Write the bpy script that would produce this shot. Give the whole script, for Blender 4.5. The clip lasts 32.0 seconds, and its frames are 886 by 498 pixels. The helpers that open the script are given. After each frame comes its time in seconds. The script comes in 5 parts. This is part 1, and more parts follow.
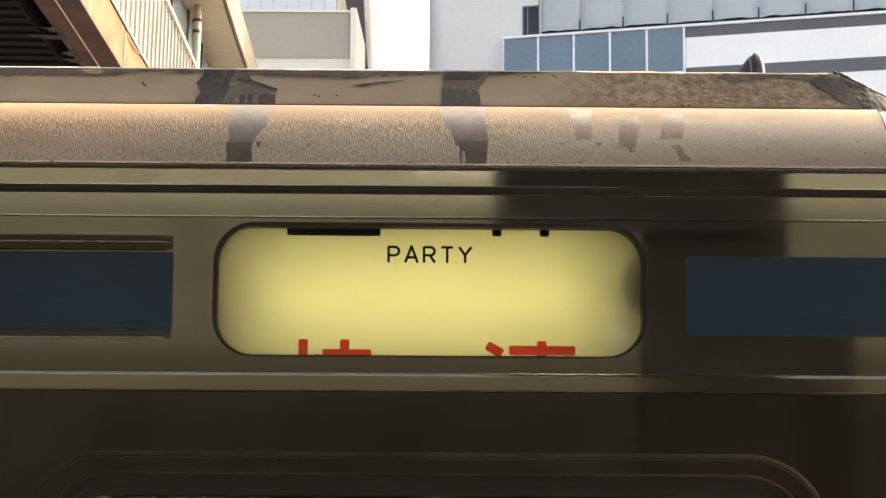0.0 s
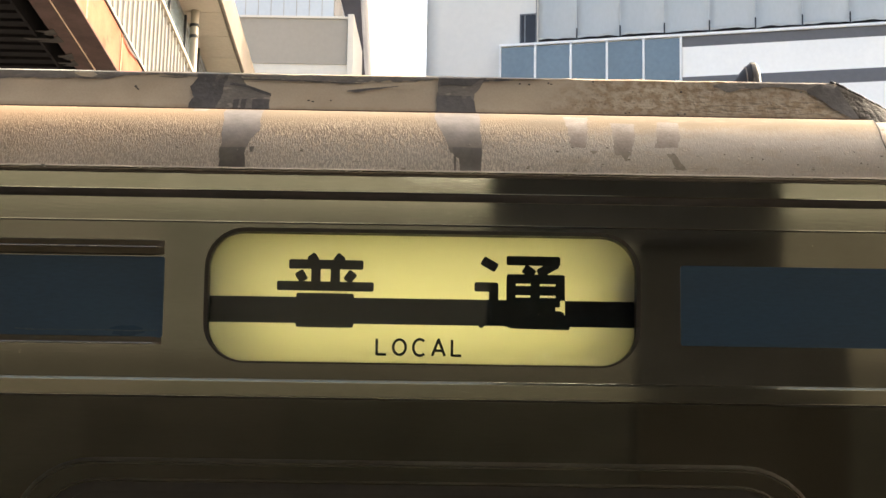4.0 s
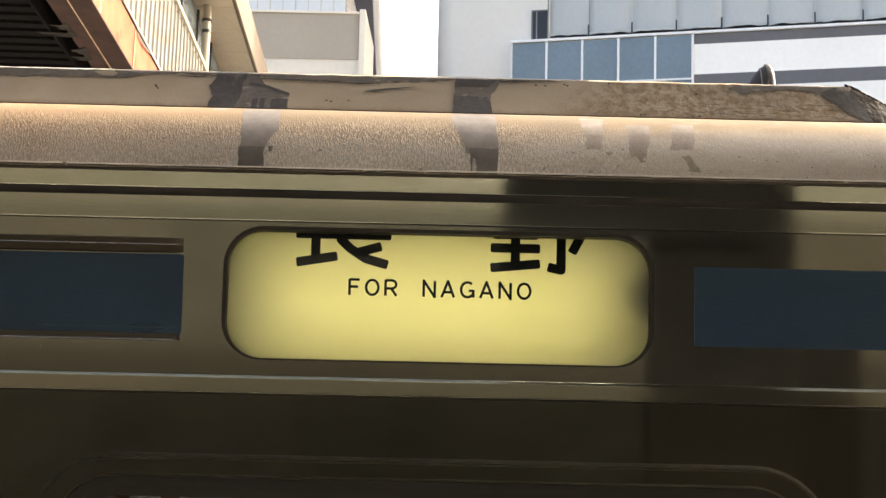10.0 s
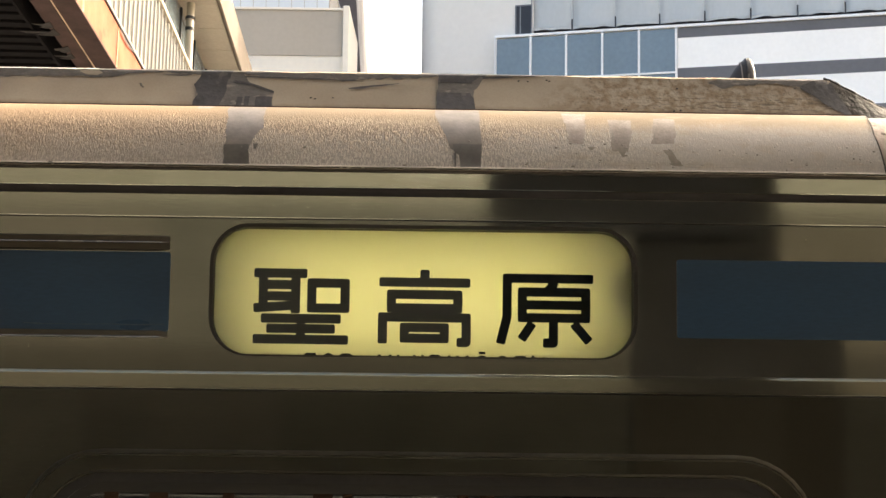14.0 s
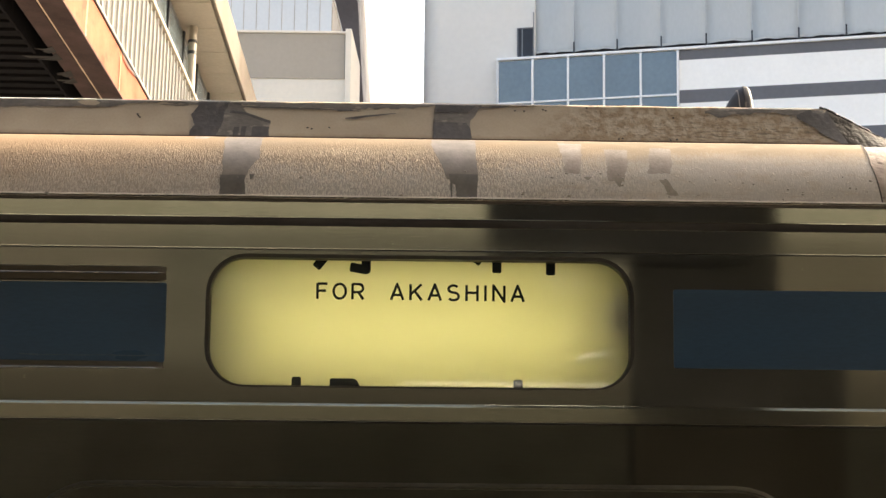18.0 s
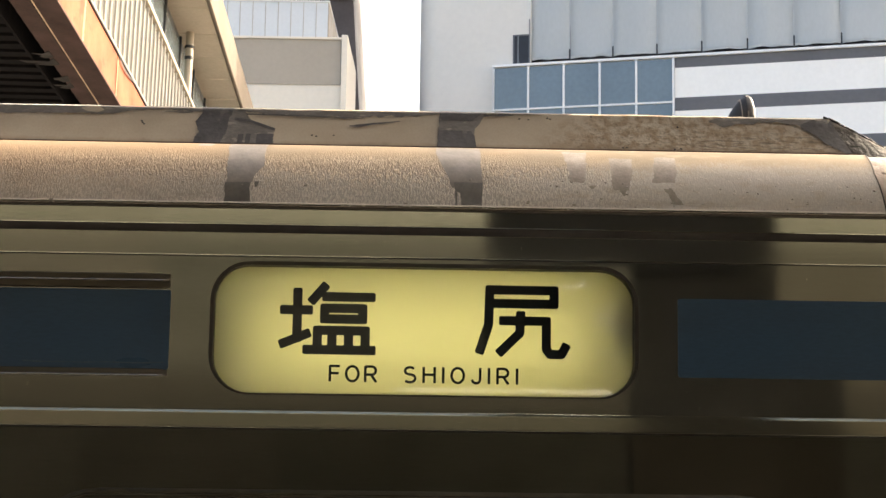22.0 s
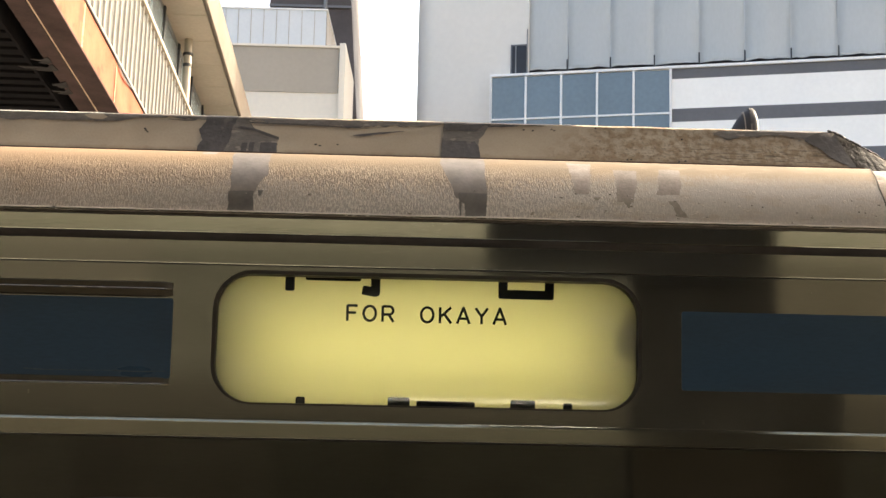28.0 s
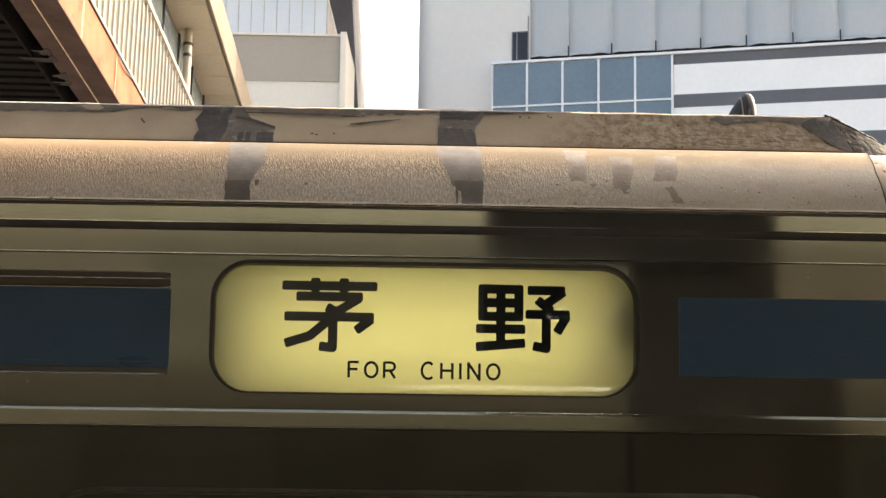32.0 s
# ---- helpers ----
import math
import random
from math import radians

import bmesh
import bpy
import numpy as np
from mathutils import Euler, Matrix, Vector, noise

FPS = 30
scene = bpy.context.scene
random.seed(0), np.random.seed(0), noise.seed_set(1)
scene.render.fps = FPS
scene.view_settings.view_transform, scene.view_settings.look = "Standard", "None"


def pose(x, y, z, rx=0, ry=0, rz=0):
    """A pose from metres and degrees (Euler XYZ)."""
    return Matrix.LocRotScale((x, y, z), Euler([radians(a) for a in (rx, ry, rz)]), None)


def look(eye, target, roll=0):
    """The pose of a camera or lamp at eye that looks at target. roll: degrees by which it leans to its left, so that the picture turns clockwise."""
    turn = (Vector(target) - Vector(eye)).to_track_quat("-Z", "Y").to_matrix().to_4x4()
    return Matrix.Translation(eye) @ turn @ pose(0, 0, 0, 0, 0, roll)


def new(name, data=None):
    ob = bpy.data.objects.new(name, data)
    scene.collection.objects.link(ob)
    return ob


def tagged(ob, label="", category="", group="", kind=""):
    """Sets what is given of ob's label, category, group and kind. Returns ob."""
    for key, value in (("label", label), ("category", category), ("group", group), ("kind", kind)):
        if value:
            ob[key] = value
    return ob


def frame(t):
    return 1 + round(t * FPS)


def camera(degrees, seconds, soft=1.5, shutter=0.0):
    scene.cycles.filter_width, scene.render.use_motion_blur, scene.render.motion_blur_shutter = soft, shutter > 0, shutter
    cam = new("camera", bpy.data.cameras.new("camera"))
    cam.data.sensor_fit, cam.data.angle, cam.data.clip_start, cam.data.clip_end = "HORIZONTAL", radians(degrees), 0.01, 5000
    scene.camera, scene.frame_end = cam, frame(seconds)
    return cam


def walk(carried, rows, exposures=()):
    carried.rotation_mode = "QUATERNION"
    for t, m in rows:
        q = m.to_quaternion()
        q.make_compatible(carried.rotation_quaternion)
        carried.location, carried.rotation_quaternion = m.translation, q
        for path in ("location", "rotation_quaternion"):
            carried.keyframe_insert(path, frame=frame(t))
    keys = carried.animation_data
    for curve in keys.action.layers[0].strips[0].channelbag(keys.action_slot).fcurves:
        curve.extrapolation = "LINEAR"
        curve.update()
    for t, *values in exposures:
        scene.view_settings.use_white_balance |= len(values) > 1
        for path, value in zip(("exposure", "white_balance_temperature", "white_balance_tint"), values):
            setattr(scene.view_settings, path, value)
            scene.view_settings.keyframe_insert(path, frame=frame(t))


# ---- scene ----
import itertools

cam = camera(38.9, 32.0)
PATH = [
    (0, (0.0096, -2.0904, 1.9944), (0.0263, -0.0997, 2.1863), 0.36),
    (0.5, (0.0111, -2.0867, 1.9959), (0.0286, -0.0956, 2.1828), 0.22),
    (1, (0.0126, -2.0898, 1.9933), (0.0329, -0.0982, 2.1752), 0.30),
    (1.5, (0.0130, -2.0928, 1.9898), (0.0331, -0.1014, 2.1748), 0.72),
    (2, (0.0137, -2.0843, 1.9941), (0.0344, -0.0933, 2.1819), 0.78),
    (2.5, (0.0161, -2.0836, 1.9915), (0.0368, -0.0927, 2.1800), 0.86),
    (3, (0.0154, -2.0901, 1.9896), (0.0399, -0.0995, 2.1817), 0.83),
    (3.5, (0.0133, -2.0773, 1.9940), (0.0390, -0.0876, 2.1948), 0.85),
    (5.5, (0.0138, -2.0822, 1.9975), (0.0247, -0.0928, 2.2024), 0.79),
    (6, (0.0126, -2.0855, 1.9931), (0.0216, -0.0951, 2.1887), 0.81),
    (6.5, (0.0119, -2.0803, 1.9940), (0.0236, -0.0895, 2.1847), 1.00),
    (7, (0.0121, -2.0868, 1.9985), (0.0324, -0.0967, 2.1970), 1.23),
    (7.5, (0.0116, -2.0938, 1.9991), (0.0388, -0.1042, 2.2002), 1.37),
    (8, (0.0031, -2.0927, 1.9988), (0.0195, -0.1024, 2.1949), 1.30),
    (8.5, (0.0026, -2.0956, 2.0024), (0.0121, -0.1057, 2.2026), 1.13),
    (9, (-0.0017, -2.0968, 2.0005), (0.0099, -0.1073, 2.2050), 1.02),
    (9.5, (-0.0037, -2.0982, 2.0015), (0.0066, -0.1081, 2.2006), 1.08),
    (10, (0.0023, -2.0978, 2.0006), (0.0107, -0.1074, 2.1966), 1.29),
    (10.5, (-0.0015, -2.1032, 2.0031), (0.0031, -0.1129, 2.1998), 1.36),
    (11, (0.0067, -2.1086, 2.0040), (0.0181, -0.1181, 2.1986), 1.14),
    (11.5, (0.0042, -2.1060, 2.0013), (0.0229, -0.1147, 2.1868), 0.97),
    (12, (0.0026, -2.1085, 1.9977), (0.0284, -0.1162, 2.1710), 0.84),
    (12.5, (0.0088, -2.1146, 2.0016), (0.0458, -0.1232, 2.1832), 0.82),
    (13, (0.0068, -2.1062, 2.0021), (0.0472, -0.1157, 2.1926), 0.88),
    (13.5, (0.0036, -2.1109, 1.9978), (0.0396, -0.1200, 2.1848), 0.78),
    (15.5, (0.0101, -2.1277, 2.0018), (0.0332, -0.1382, 2.2051), 0.56),
    (16, (0.0112, -2.1152, 2.0053), (0.0343, -0.1257, 2.2086), 0.48),
    (16.5, (0.0100, -2.1142, 2.0068), (0.0329, -0.1252, 2.2151), 0.58),
    (17, (0.0129, -2.1235, 2.0105), (0.0364, -0.1354, 2.2267), 0.62),
    (17.5, (0.0183, -2.1187, 2.0128), (0.0435, -0.1313, 2.2358), 0.53),
    (18, (0.0151, -2.1177, 2.0121), (0.0413, -0.1304, 2.2362), 0.61),
    (18.5, (0.0116, -2.1211, 2.0111), (0.0346, -0.1334, 2.2315), 0.59),
    (19, (0.0094, -2.1149, 2.0120), (0.0312, -0.1268, 2.2284), 0.58),
    (19.5, (0.0112, -2.1189, 2.0128), (0.0339, -0.1309, 2.2304), 0.52),
    (20, (0.0133, -2.1190, 2.0130), (0.0361, -0.1316, 2.2359), 0.58),
    (20.5, (0.0056, -2.1156, 2.0118), (0.0225, -0.1285, 2.2381), 0.70),
    (21, (-0.0030, -2.1135, 2.0131), (0.0154, -0.1270, 2.2436), 0.96),
    (21.5, (-0.0014, -2.1153, 2.0145), (0.0307, -0.1294, 2.2499), 0.95),
    (22, (-0.0018, -2.1169, 2.0153), (0.0326, -0.1310, 2.2495), 0.82),
    (22.5, (0.0037, -2.1224, 2.0176), (0.0310, -0.1364, 2.2526), 0.67),
    (23, (0.0002, -2.1241, 2.0166), (0.0194, -0.1384, 2.2542), 0.73),
    (23.5, (-0.0047, -2.1183, 2.0175), (0.0112, -0.1327, 2.2569), 0.80),
    (24, (-0.0010, -2.1176, 2.0180), (0.0221, -0.1322, 2.2582), 0.76),
    (24.5, (-0.0040, -2.1183, 2.0181), (0.0214, -0.1332, 2.2599), 0.71),
    (25, (-0.0011, -2.1155, 2.0183), (0.0223, -0.1305, 2.2618), 0.78),
    (25.5, (-0.0011, -2.1115, 2.0176), (0.0211, -0.1268, 2.2639), 0.77),
    (27.5, (-0.0104, -2.1095, 2.0176), (0.0245, -0.1249, 2.2631), 1.26),
    (28, (-0.0151, -2.1108, 2.0186), (0.0255, -0.1267, 2.2671), 1.27),
    (28.5, (-0.0144, -2.1095, 2.0202), (0.0298, -0.1252, 2.2667), 1.11),
    (29, (-0.0092, -2.1076, 2.0180), (0.0357, -0.1221, 2.2542), 0.89),
    (29.5, (-0.0061, -2.1085, 2.0186), (0.0388, -0.1226, 2.2516), 0.81),
    (30, (-0.0084, -2.1098, 2.0181), (0.0358, -0.1241, 2.2527), 0.97),
    (30.5, (-0.0069, -2.1094, 2.0177), (0.0360, -0.1235, 2.2512), 0.85),
    (31, (-0.0085, -2.1091, 2.0178), (0.0309, -0.1226, 2.2462), 0.72),
    (31.5, (-0.0079, -2.1093, 2.0182), (0.0298, -0.1224, 2.2434), 0.70),
    (32, (-0.0051, -2.1134, 2.0184), (0.0314, -0.1269, 2.2477), 0.81),
]
walk(cam, [(t, look(eye, target, roll)) for t, eye, target, roll in PATH], [(0.0, 1.81), (13.0, 1.81), (17.5, 1.70), (24.0, 1.66), (32.0, 1.66)])

# ---- light ----
SUN = Vector((0.74, 0.42, 0.52)).normalized()
world = bpy.data.worlds.new("sky")
scene.world = world
world.use_nodes = True
sky = world.node_tree.nodes.new("ShaderNodeTexSky")
sky.sky_type = "NISHITA"
sky.sun_disc = False
sky.sun_elevation = math.asin(SUN.z)
sky.sun_rotation = math.atan2(SUN.x, SUN.y)
sky.dust_density = 7.0
sky.air_density = 0.7
sky.ozone_density = 0.4
backdrop = world.node_tree.nodes["Background"]
backdrop.inputs["Strength"].default_value = 0.275
tint = world.node_tree.nodes.new("ShaderNodeMix")
tint.data_type, tint.blend_type = "RGBA", "MULTIPLY"
tint.inputs[0].default_value = 1.0
tint.inputs[7].default_value = (1.0, 0.952, 0.850, 1)
world.node_tree.links.new(sky.outputs[0], tint.inputs[6])
world.node_tree.links.new(tint.outputs[2], backdrop.inputs[0])
sun_data = bpy.data.lights.new("sun", "SUN")
sun_data.energy, sun_data.angle, sun_data.color = 3.4, radians(0.5), (1.0, 0.88, 0.7)
sun = new("sun", sun_data)
sun.matrix_world = look((30, 10, 40), Vector((30, 10, 40)) - SUN)


# ---- materials ----
def material(name, base, rough=0.6, metal=0.0, vary=0.25, scale=6.0, fine=60.0, stretch=(1, 1, 1), bump=0.1, bump_dist=0.002,
             tint=None, rough_vary=0.1, emit=None, strength=0.0, spec=0.5, worn=None, coat=0.0, sharp=(0.3, 0.7)):
    """Base colour broken up by large stains and fine grain, with relief from the grain."""
    m = bpy.data.materials.new(name)
    m.use_nodes = True
    nodes, links = m.node_tree.nodes, m.node_tree.links
    b = nodes["Principled BSDF"]
    b.inputs["Metallic"].default_value = metal
    b.inputs["Specular IOR Level"].default_value = spec
    b.inputs["Coat Weight"].default_value = coat
    coord = nodes.new("ShaderNodeTexCoord")
    mapping = nodes.new("ShaderNodeMapping")
    mapping.inputs["Scale"].default_value = stretch
    links.new(coord.outputs["Object"], mapping.inputs["Vector"])
    big = nodes.new("ShaderNodeTexNoise")
    big.inputs["Scale"].default_value, big.inputs["Detail"].default_value = scale, 5.0
    small = nodes.new("ShaderNodeTexNoise")
    small.inputs["Scale"].default_value, small.inputs["Detail"].default_value = fine, 6.0
    for n in (big, small):
        links.new(mapping.outputs[0], n.inputs["Vector"])
    other = tint or tuple(c * (1 - vary) for c in base)
    ramp = nodes.new("ShaderNodeMapRange")
    ramp.inputs[1].default_value, ramp.inputs[2].default_value = 0.35, 0.68
    links.new(big.outputs[0], ramp.inputs[0])
    mix = nodes.new("ShaderNodeMix")
    mix.data_type = "RGBA"
    mix.inputs[6].default_value, mix.inputs[7].default_value = (*base, 1), (*other, 1)
    links.new(ramp.outputs[0], mix.inputs[0])
    mix2 = nodes.new("ShaderNodeMix")
    mix2.data_type, mix2.blend_type = "RGBA", "MULTIPLY"
    grain = nodes.new("ShaderNodeMapRange")
    grain.inputs[1].default_value, grain.inputs[2].default_value = sharp
    grain.inputs[3].default_value, grain.inputs[4].default_value = 1 - vary, 1.0
    links.new(small.outputs[0], grain.inputs[0])
    mix2.inputs[0].default_value = 1.0
    links.new(mix.outputs[2], mix2.inputs[6])
    links.new(grain.outputs[0], mix2.inputs[7])
    colour = mix2.outputs[2]
    if worn:
        # large worn or stained areas of another colour, with a ragged edge
        patch = nodes.new("ShaderNodeTexNoise")
        patch.inputs["Scale"].default_value, patch.inputs["Detail"].default_value = worn[1], 8.0
        links.new(mapping.outputs[0], patch.inputs["Vector"])
        edge = nodes.new("ShaderNodeMapRange")
        edge.inputs[1].default_value, edge.inputs[2].default_value = worn[2], worn[2] + 0.05
        links.new(patch.outputs[0], edge.inputs[0])
        mix3 = nodes.new("ShaderNodeMix")
        mix3.data_type = "RGBA"
        mix3.inputs[7].default_value = (*worn[0], 1)
        links.new(edge.outputs[0], mix3.inputs[0])
        links.new(colour, mix3.inputs[6])
        colour = mix3.outputs[2]
    links.new(colour, b.inputs["Base Color"])
    rr = nodes.new("ShaderNodeMapRange")
    rr.inputs[1].default_value, rr.inputs[2].default_value = 0.3, 0.7
    rr.inputs[3].default_value, rr.inputs[4].default_value = max(rough - rough_vary, 0.03), min(rough + rough_vary, 1.0)
    links.new(big.outputs[0], rr.inputs[0])
    links.new(rr.outputs[0], b.inputs["Roughness"])
    if bump:
        relief = nodes.new("ShaderNodeBump")
        relief.inputs["Strength"].default_value, relief.inputs["Distance"].default_value = bump, bump_dist
        links.new(small.outputs[0], relief.inputs["Height"])
        links.new(relief.outputs[0], b.inputs["Normal"])
    if emit:
        b.inputs["Emission Color"].default_value = (*emit, 1)
        b.inputs["Emission Strength"].default_value = strength
    return m


class Nodes:
    """Short hand for wiring one material."""

    def __init__(self, name, rough=0.7, spec=0.2):
        self.m = bpy.data.materials.new(name)
        self.m.use_nodes = True
        self.nodes, self.links = self.m.node_tree.nodes, self.m.node_tree.links
        self.b = self.nodes["Principled BSDF"]
        self.b.inputs["Roughness"].default_value = rough
        self.b.inputs["Specular IOR Level"].default_value = spec
        self.coord = self.nodes.new("ShaderNodeTexCoord").outputs["Object"]
        split = self.nodes.new("ShaderNodeSeparateXYZ")
        self.links.new(self.coord, split.inputs[0])
        self.x, self.y, self.z = split.outputs

    def feed(self, socket, v):
        if hasattr(v, "node"):
            self.links.new(v, socket)
        else:
            socket.default_value = (*v, 1) if isinstance(v, tuple) else v

    def maths(self, kind, one, two=0.0):
        n = self.nodes.new("ShaderNodeMath")
        n.operation = kind
        self.feed(n.inputs[0], one)
        self.feed(n.inputs[1], two)
        return n.outputs[0]

    def vector(self, x, y, z=0.0):
        n = self.nodes.new("ShaderNodeCombineXYZ")
        for k, v in enumerate((x, y, z)):
            self.feed(n.inputs[k], v)
        return n.outputs[0]

    def noise(self, at, scale, stretch=(1, 1, 1), detail=4.0, warp=0.0):
        mapping = self.nodes.new("ShaderNodeMapping")
        mapping.inputs["Scale"].default_value = stretch
        self.links.new(at, mapping.inputs["Vector"])
        n = self.nodes.new("ShaderNodeTexNoise")
        n.inputs["Scale"].default_value, n.inputs["Detail"].default_value, n.inputs["Distortion"].default_value = scale, detail, warp
        self.links.new(mapping.outputs[0], n.inputs["Vector"])
        return n.outputs[0]

    def ranged(self, value, a, c, lo=0.0, hi=1.0):
        n = self.nodes.new("ShaderNodeMapRange")
        for k, v in ((1, a), (2, c), (3, lo), (4, hi)):
            n.inputs[k].default_value = v
        self.feed(n.inputs[0], value)
        return n.outputs[0]

    def mixed(self, fac, one, two):
        n = self.nodes.new("ShaderNodeMix")
        n.data_type = "RGBA"
        self.feed(n.inputs[0], fac)
        self.feed(n.inputs[6], one)
        self.feed(n.inputs[7], two)
        return n.outputs[2]

    def relief(self, height, strength, distance):
        n = self.nodes.new("ShaderNodeBump")
        n.inputs["Distance"].default_value = distance
        self.feed(n.inputs["Strength"], strength)
        self.links.new(height, n.inputs["Height"])
        self.links.new(n.outputs[0], self.b.inputs["Normal"])


EAVE_Z, EAVE_RY, EAVE_RZ = 2.3285, 0.150, 0.1385


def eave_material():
    """Tan roof paint, smooth at the crown, crazed into fine upright run marks further down, grey along the gutter and
    paled there to lift the shade.
    """
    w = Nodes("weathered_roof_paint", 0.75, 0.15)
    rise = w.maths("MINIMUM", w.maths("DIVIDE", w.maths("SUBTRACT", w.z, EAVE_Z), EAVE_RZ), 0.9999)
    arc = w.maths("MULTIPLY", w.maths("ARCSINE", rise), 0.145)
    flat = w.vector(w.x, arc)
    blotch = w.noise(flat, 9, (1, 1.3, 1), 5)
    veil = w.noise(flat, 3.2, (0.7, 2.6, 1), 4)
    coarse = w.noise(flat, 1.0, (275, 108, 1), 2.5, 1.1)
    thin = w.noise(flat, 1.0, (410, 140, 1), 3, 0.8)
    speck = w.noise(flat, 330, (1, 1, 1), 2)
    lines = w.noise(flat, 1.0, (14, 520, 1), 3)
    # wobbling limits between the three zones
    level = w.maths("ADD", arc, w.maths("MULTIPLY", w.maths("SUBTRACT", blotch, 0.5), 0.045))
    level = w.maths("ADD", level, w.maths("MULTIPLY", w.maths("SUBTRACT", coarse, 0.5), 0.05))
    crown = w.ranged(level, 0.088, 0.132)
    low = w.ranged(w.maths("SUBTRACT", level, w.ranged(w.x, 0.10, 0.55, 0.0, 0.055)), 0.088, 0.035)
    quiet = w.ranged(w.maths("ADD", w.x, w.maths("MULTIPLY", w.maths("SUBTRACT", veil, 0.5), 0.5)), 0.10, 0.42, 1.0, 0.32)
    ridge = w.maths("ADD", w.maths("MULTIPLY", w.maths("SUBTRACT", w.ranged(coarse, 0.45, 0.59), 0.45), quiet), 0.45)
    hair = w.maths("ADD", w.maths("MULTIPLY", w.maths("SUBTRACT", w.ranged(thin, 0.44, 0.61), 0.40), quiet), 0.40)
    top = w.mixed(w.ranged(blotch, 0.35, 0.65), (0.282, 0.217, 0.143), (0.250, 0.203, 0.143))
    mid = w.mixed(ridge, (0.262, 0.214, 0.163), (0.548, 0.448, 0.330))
    # grey zone painted paler than the crown to offset its weaker light
    lifted_grey = w.mixed(w.ranged(speck, 0.3, 0.7), (0.372, 0.345, 0.306), (0.450, 0.418, 0.370))
    base = w.mixed(hair, lifted_grey, (0.655, 0.605, 0.530))
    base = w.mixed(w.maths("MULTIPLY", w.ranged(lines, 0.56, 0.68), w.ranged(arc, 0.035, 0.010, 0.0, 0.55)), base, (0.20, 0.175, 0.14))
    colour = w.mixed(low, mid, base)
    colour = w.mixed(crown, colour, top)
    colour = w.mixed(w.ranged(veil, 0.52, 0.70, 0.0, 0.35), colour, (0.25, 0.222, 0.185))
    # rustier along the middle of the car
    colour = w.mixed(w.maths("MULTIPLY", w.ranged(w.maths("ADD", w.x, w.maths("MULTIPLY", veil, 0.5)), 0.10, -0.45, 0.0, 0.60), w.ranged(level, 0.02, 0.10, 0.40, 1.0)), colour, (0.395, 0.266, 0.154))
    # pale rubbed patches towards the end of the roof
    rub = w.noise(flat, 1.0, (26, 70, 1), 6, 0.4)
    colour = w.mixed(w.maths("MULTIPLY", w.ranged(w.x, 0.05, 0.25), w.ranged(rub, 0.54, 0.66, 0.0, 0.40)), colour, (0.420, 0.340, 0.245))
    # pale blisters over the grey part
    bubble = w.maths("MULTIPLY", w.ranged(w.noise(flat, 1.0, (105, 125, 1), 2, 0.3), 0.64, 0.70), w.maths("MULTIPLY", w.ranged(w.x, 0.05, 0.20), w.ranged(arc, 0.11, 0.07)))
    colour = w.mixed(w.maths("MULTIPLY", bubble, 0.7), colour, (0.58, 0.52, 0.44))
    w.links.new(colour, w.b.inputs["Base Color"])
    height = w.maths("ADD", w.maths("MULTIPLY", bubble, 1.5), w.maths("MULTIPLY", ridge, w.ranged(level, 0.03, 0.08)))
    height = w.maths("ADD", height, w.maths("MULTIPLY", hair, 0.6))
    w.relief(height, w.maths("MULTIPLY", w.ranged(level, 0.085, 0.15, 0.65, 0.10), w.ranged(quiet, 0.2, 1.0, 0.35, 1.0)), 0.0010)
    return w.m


def edge_material():
    """Tan roof edge paint: plain along most of the car, scabbed brown with level cracks towards its end."""
    w = Nodes("dusty_roof_edge_paint", 0.8, 0.12)
    flat = w.vector(w.x, w.z)
    cloud = w.noise(flat, 8, (1, 1.6, 1), 6)
    grain = w.noise(flat, 240, (1, 1, 1), 3)
    scab = w.noise(flat, 1.0, (58, 66, 1), 8, 0.3)
    pit = w.noise(flat, 1.0, (150, 165, 1), 5, 0.2)
    crack = w.noise(flat, 1.0, (34, 300, 1), 6, 0.2)
    base = w.mixed(w.ranged(cloud, 0.36, 0.66), (0.425, 0.366, 0.276), (0.365, 0.308, 0.230))
    base = w.mixed(w.ranged(grain, 0.40, 0.66, 0.0, 0.14), base, (0.22, 0.185, 0.14))
    rotten = w.ranged(w.maths("ADD", w.x, w.maths("MULTIPLY", w.maths("SUBTRACT", cloud, 0.5), 0.35)), 0.20, 0.34)
    base = w.mixed(w.maths("MULTIPLY", rotten, w.ranged(scab, 0.43, 0.58, 0.0, 0.75)), base, (0.232, 0.170, 0.104))
    base = w.mixed(w.maths("MULTIPLY", rotten, w.ranged(pit, 0.56, 0.68, 0.0, 0.55)), base, (0.125, 0.100, 0.074))
    worse = w.maths("MULTIPLY", w.ranged(w.x, 0.36, 0.50), w.ranged(w.z, 2.520, 2.495))
    base = w.mixed(w.maths("MULTIPLY", worse, w.ranged(crack, 0.50, 0.62, 0.0, 0.65)), base, (0.105, 0.086, 0.066))
    # darker brown towards the joint
    base = w.mixed(w.ranged(w.maths("ADD", w.z, w.maths("MULTIPLY", scab, 0.012)), 2.483, 2.473, 0.0, 0.55), base, (0.17, 0.105, 0.065))
    w.links.new(base, w.b.inputs["Base Color"])
    height = w.maths("ADD", w.maths("MULTIPLY", grain, 0.10), w.maths("MULTIPLY", rotten, w.maths("ADD", scab, pit)))
    w.relief(height, 0.55, 0.0018)
    return w.m


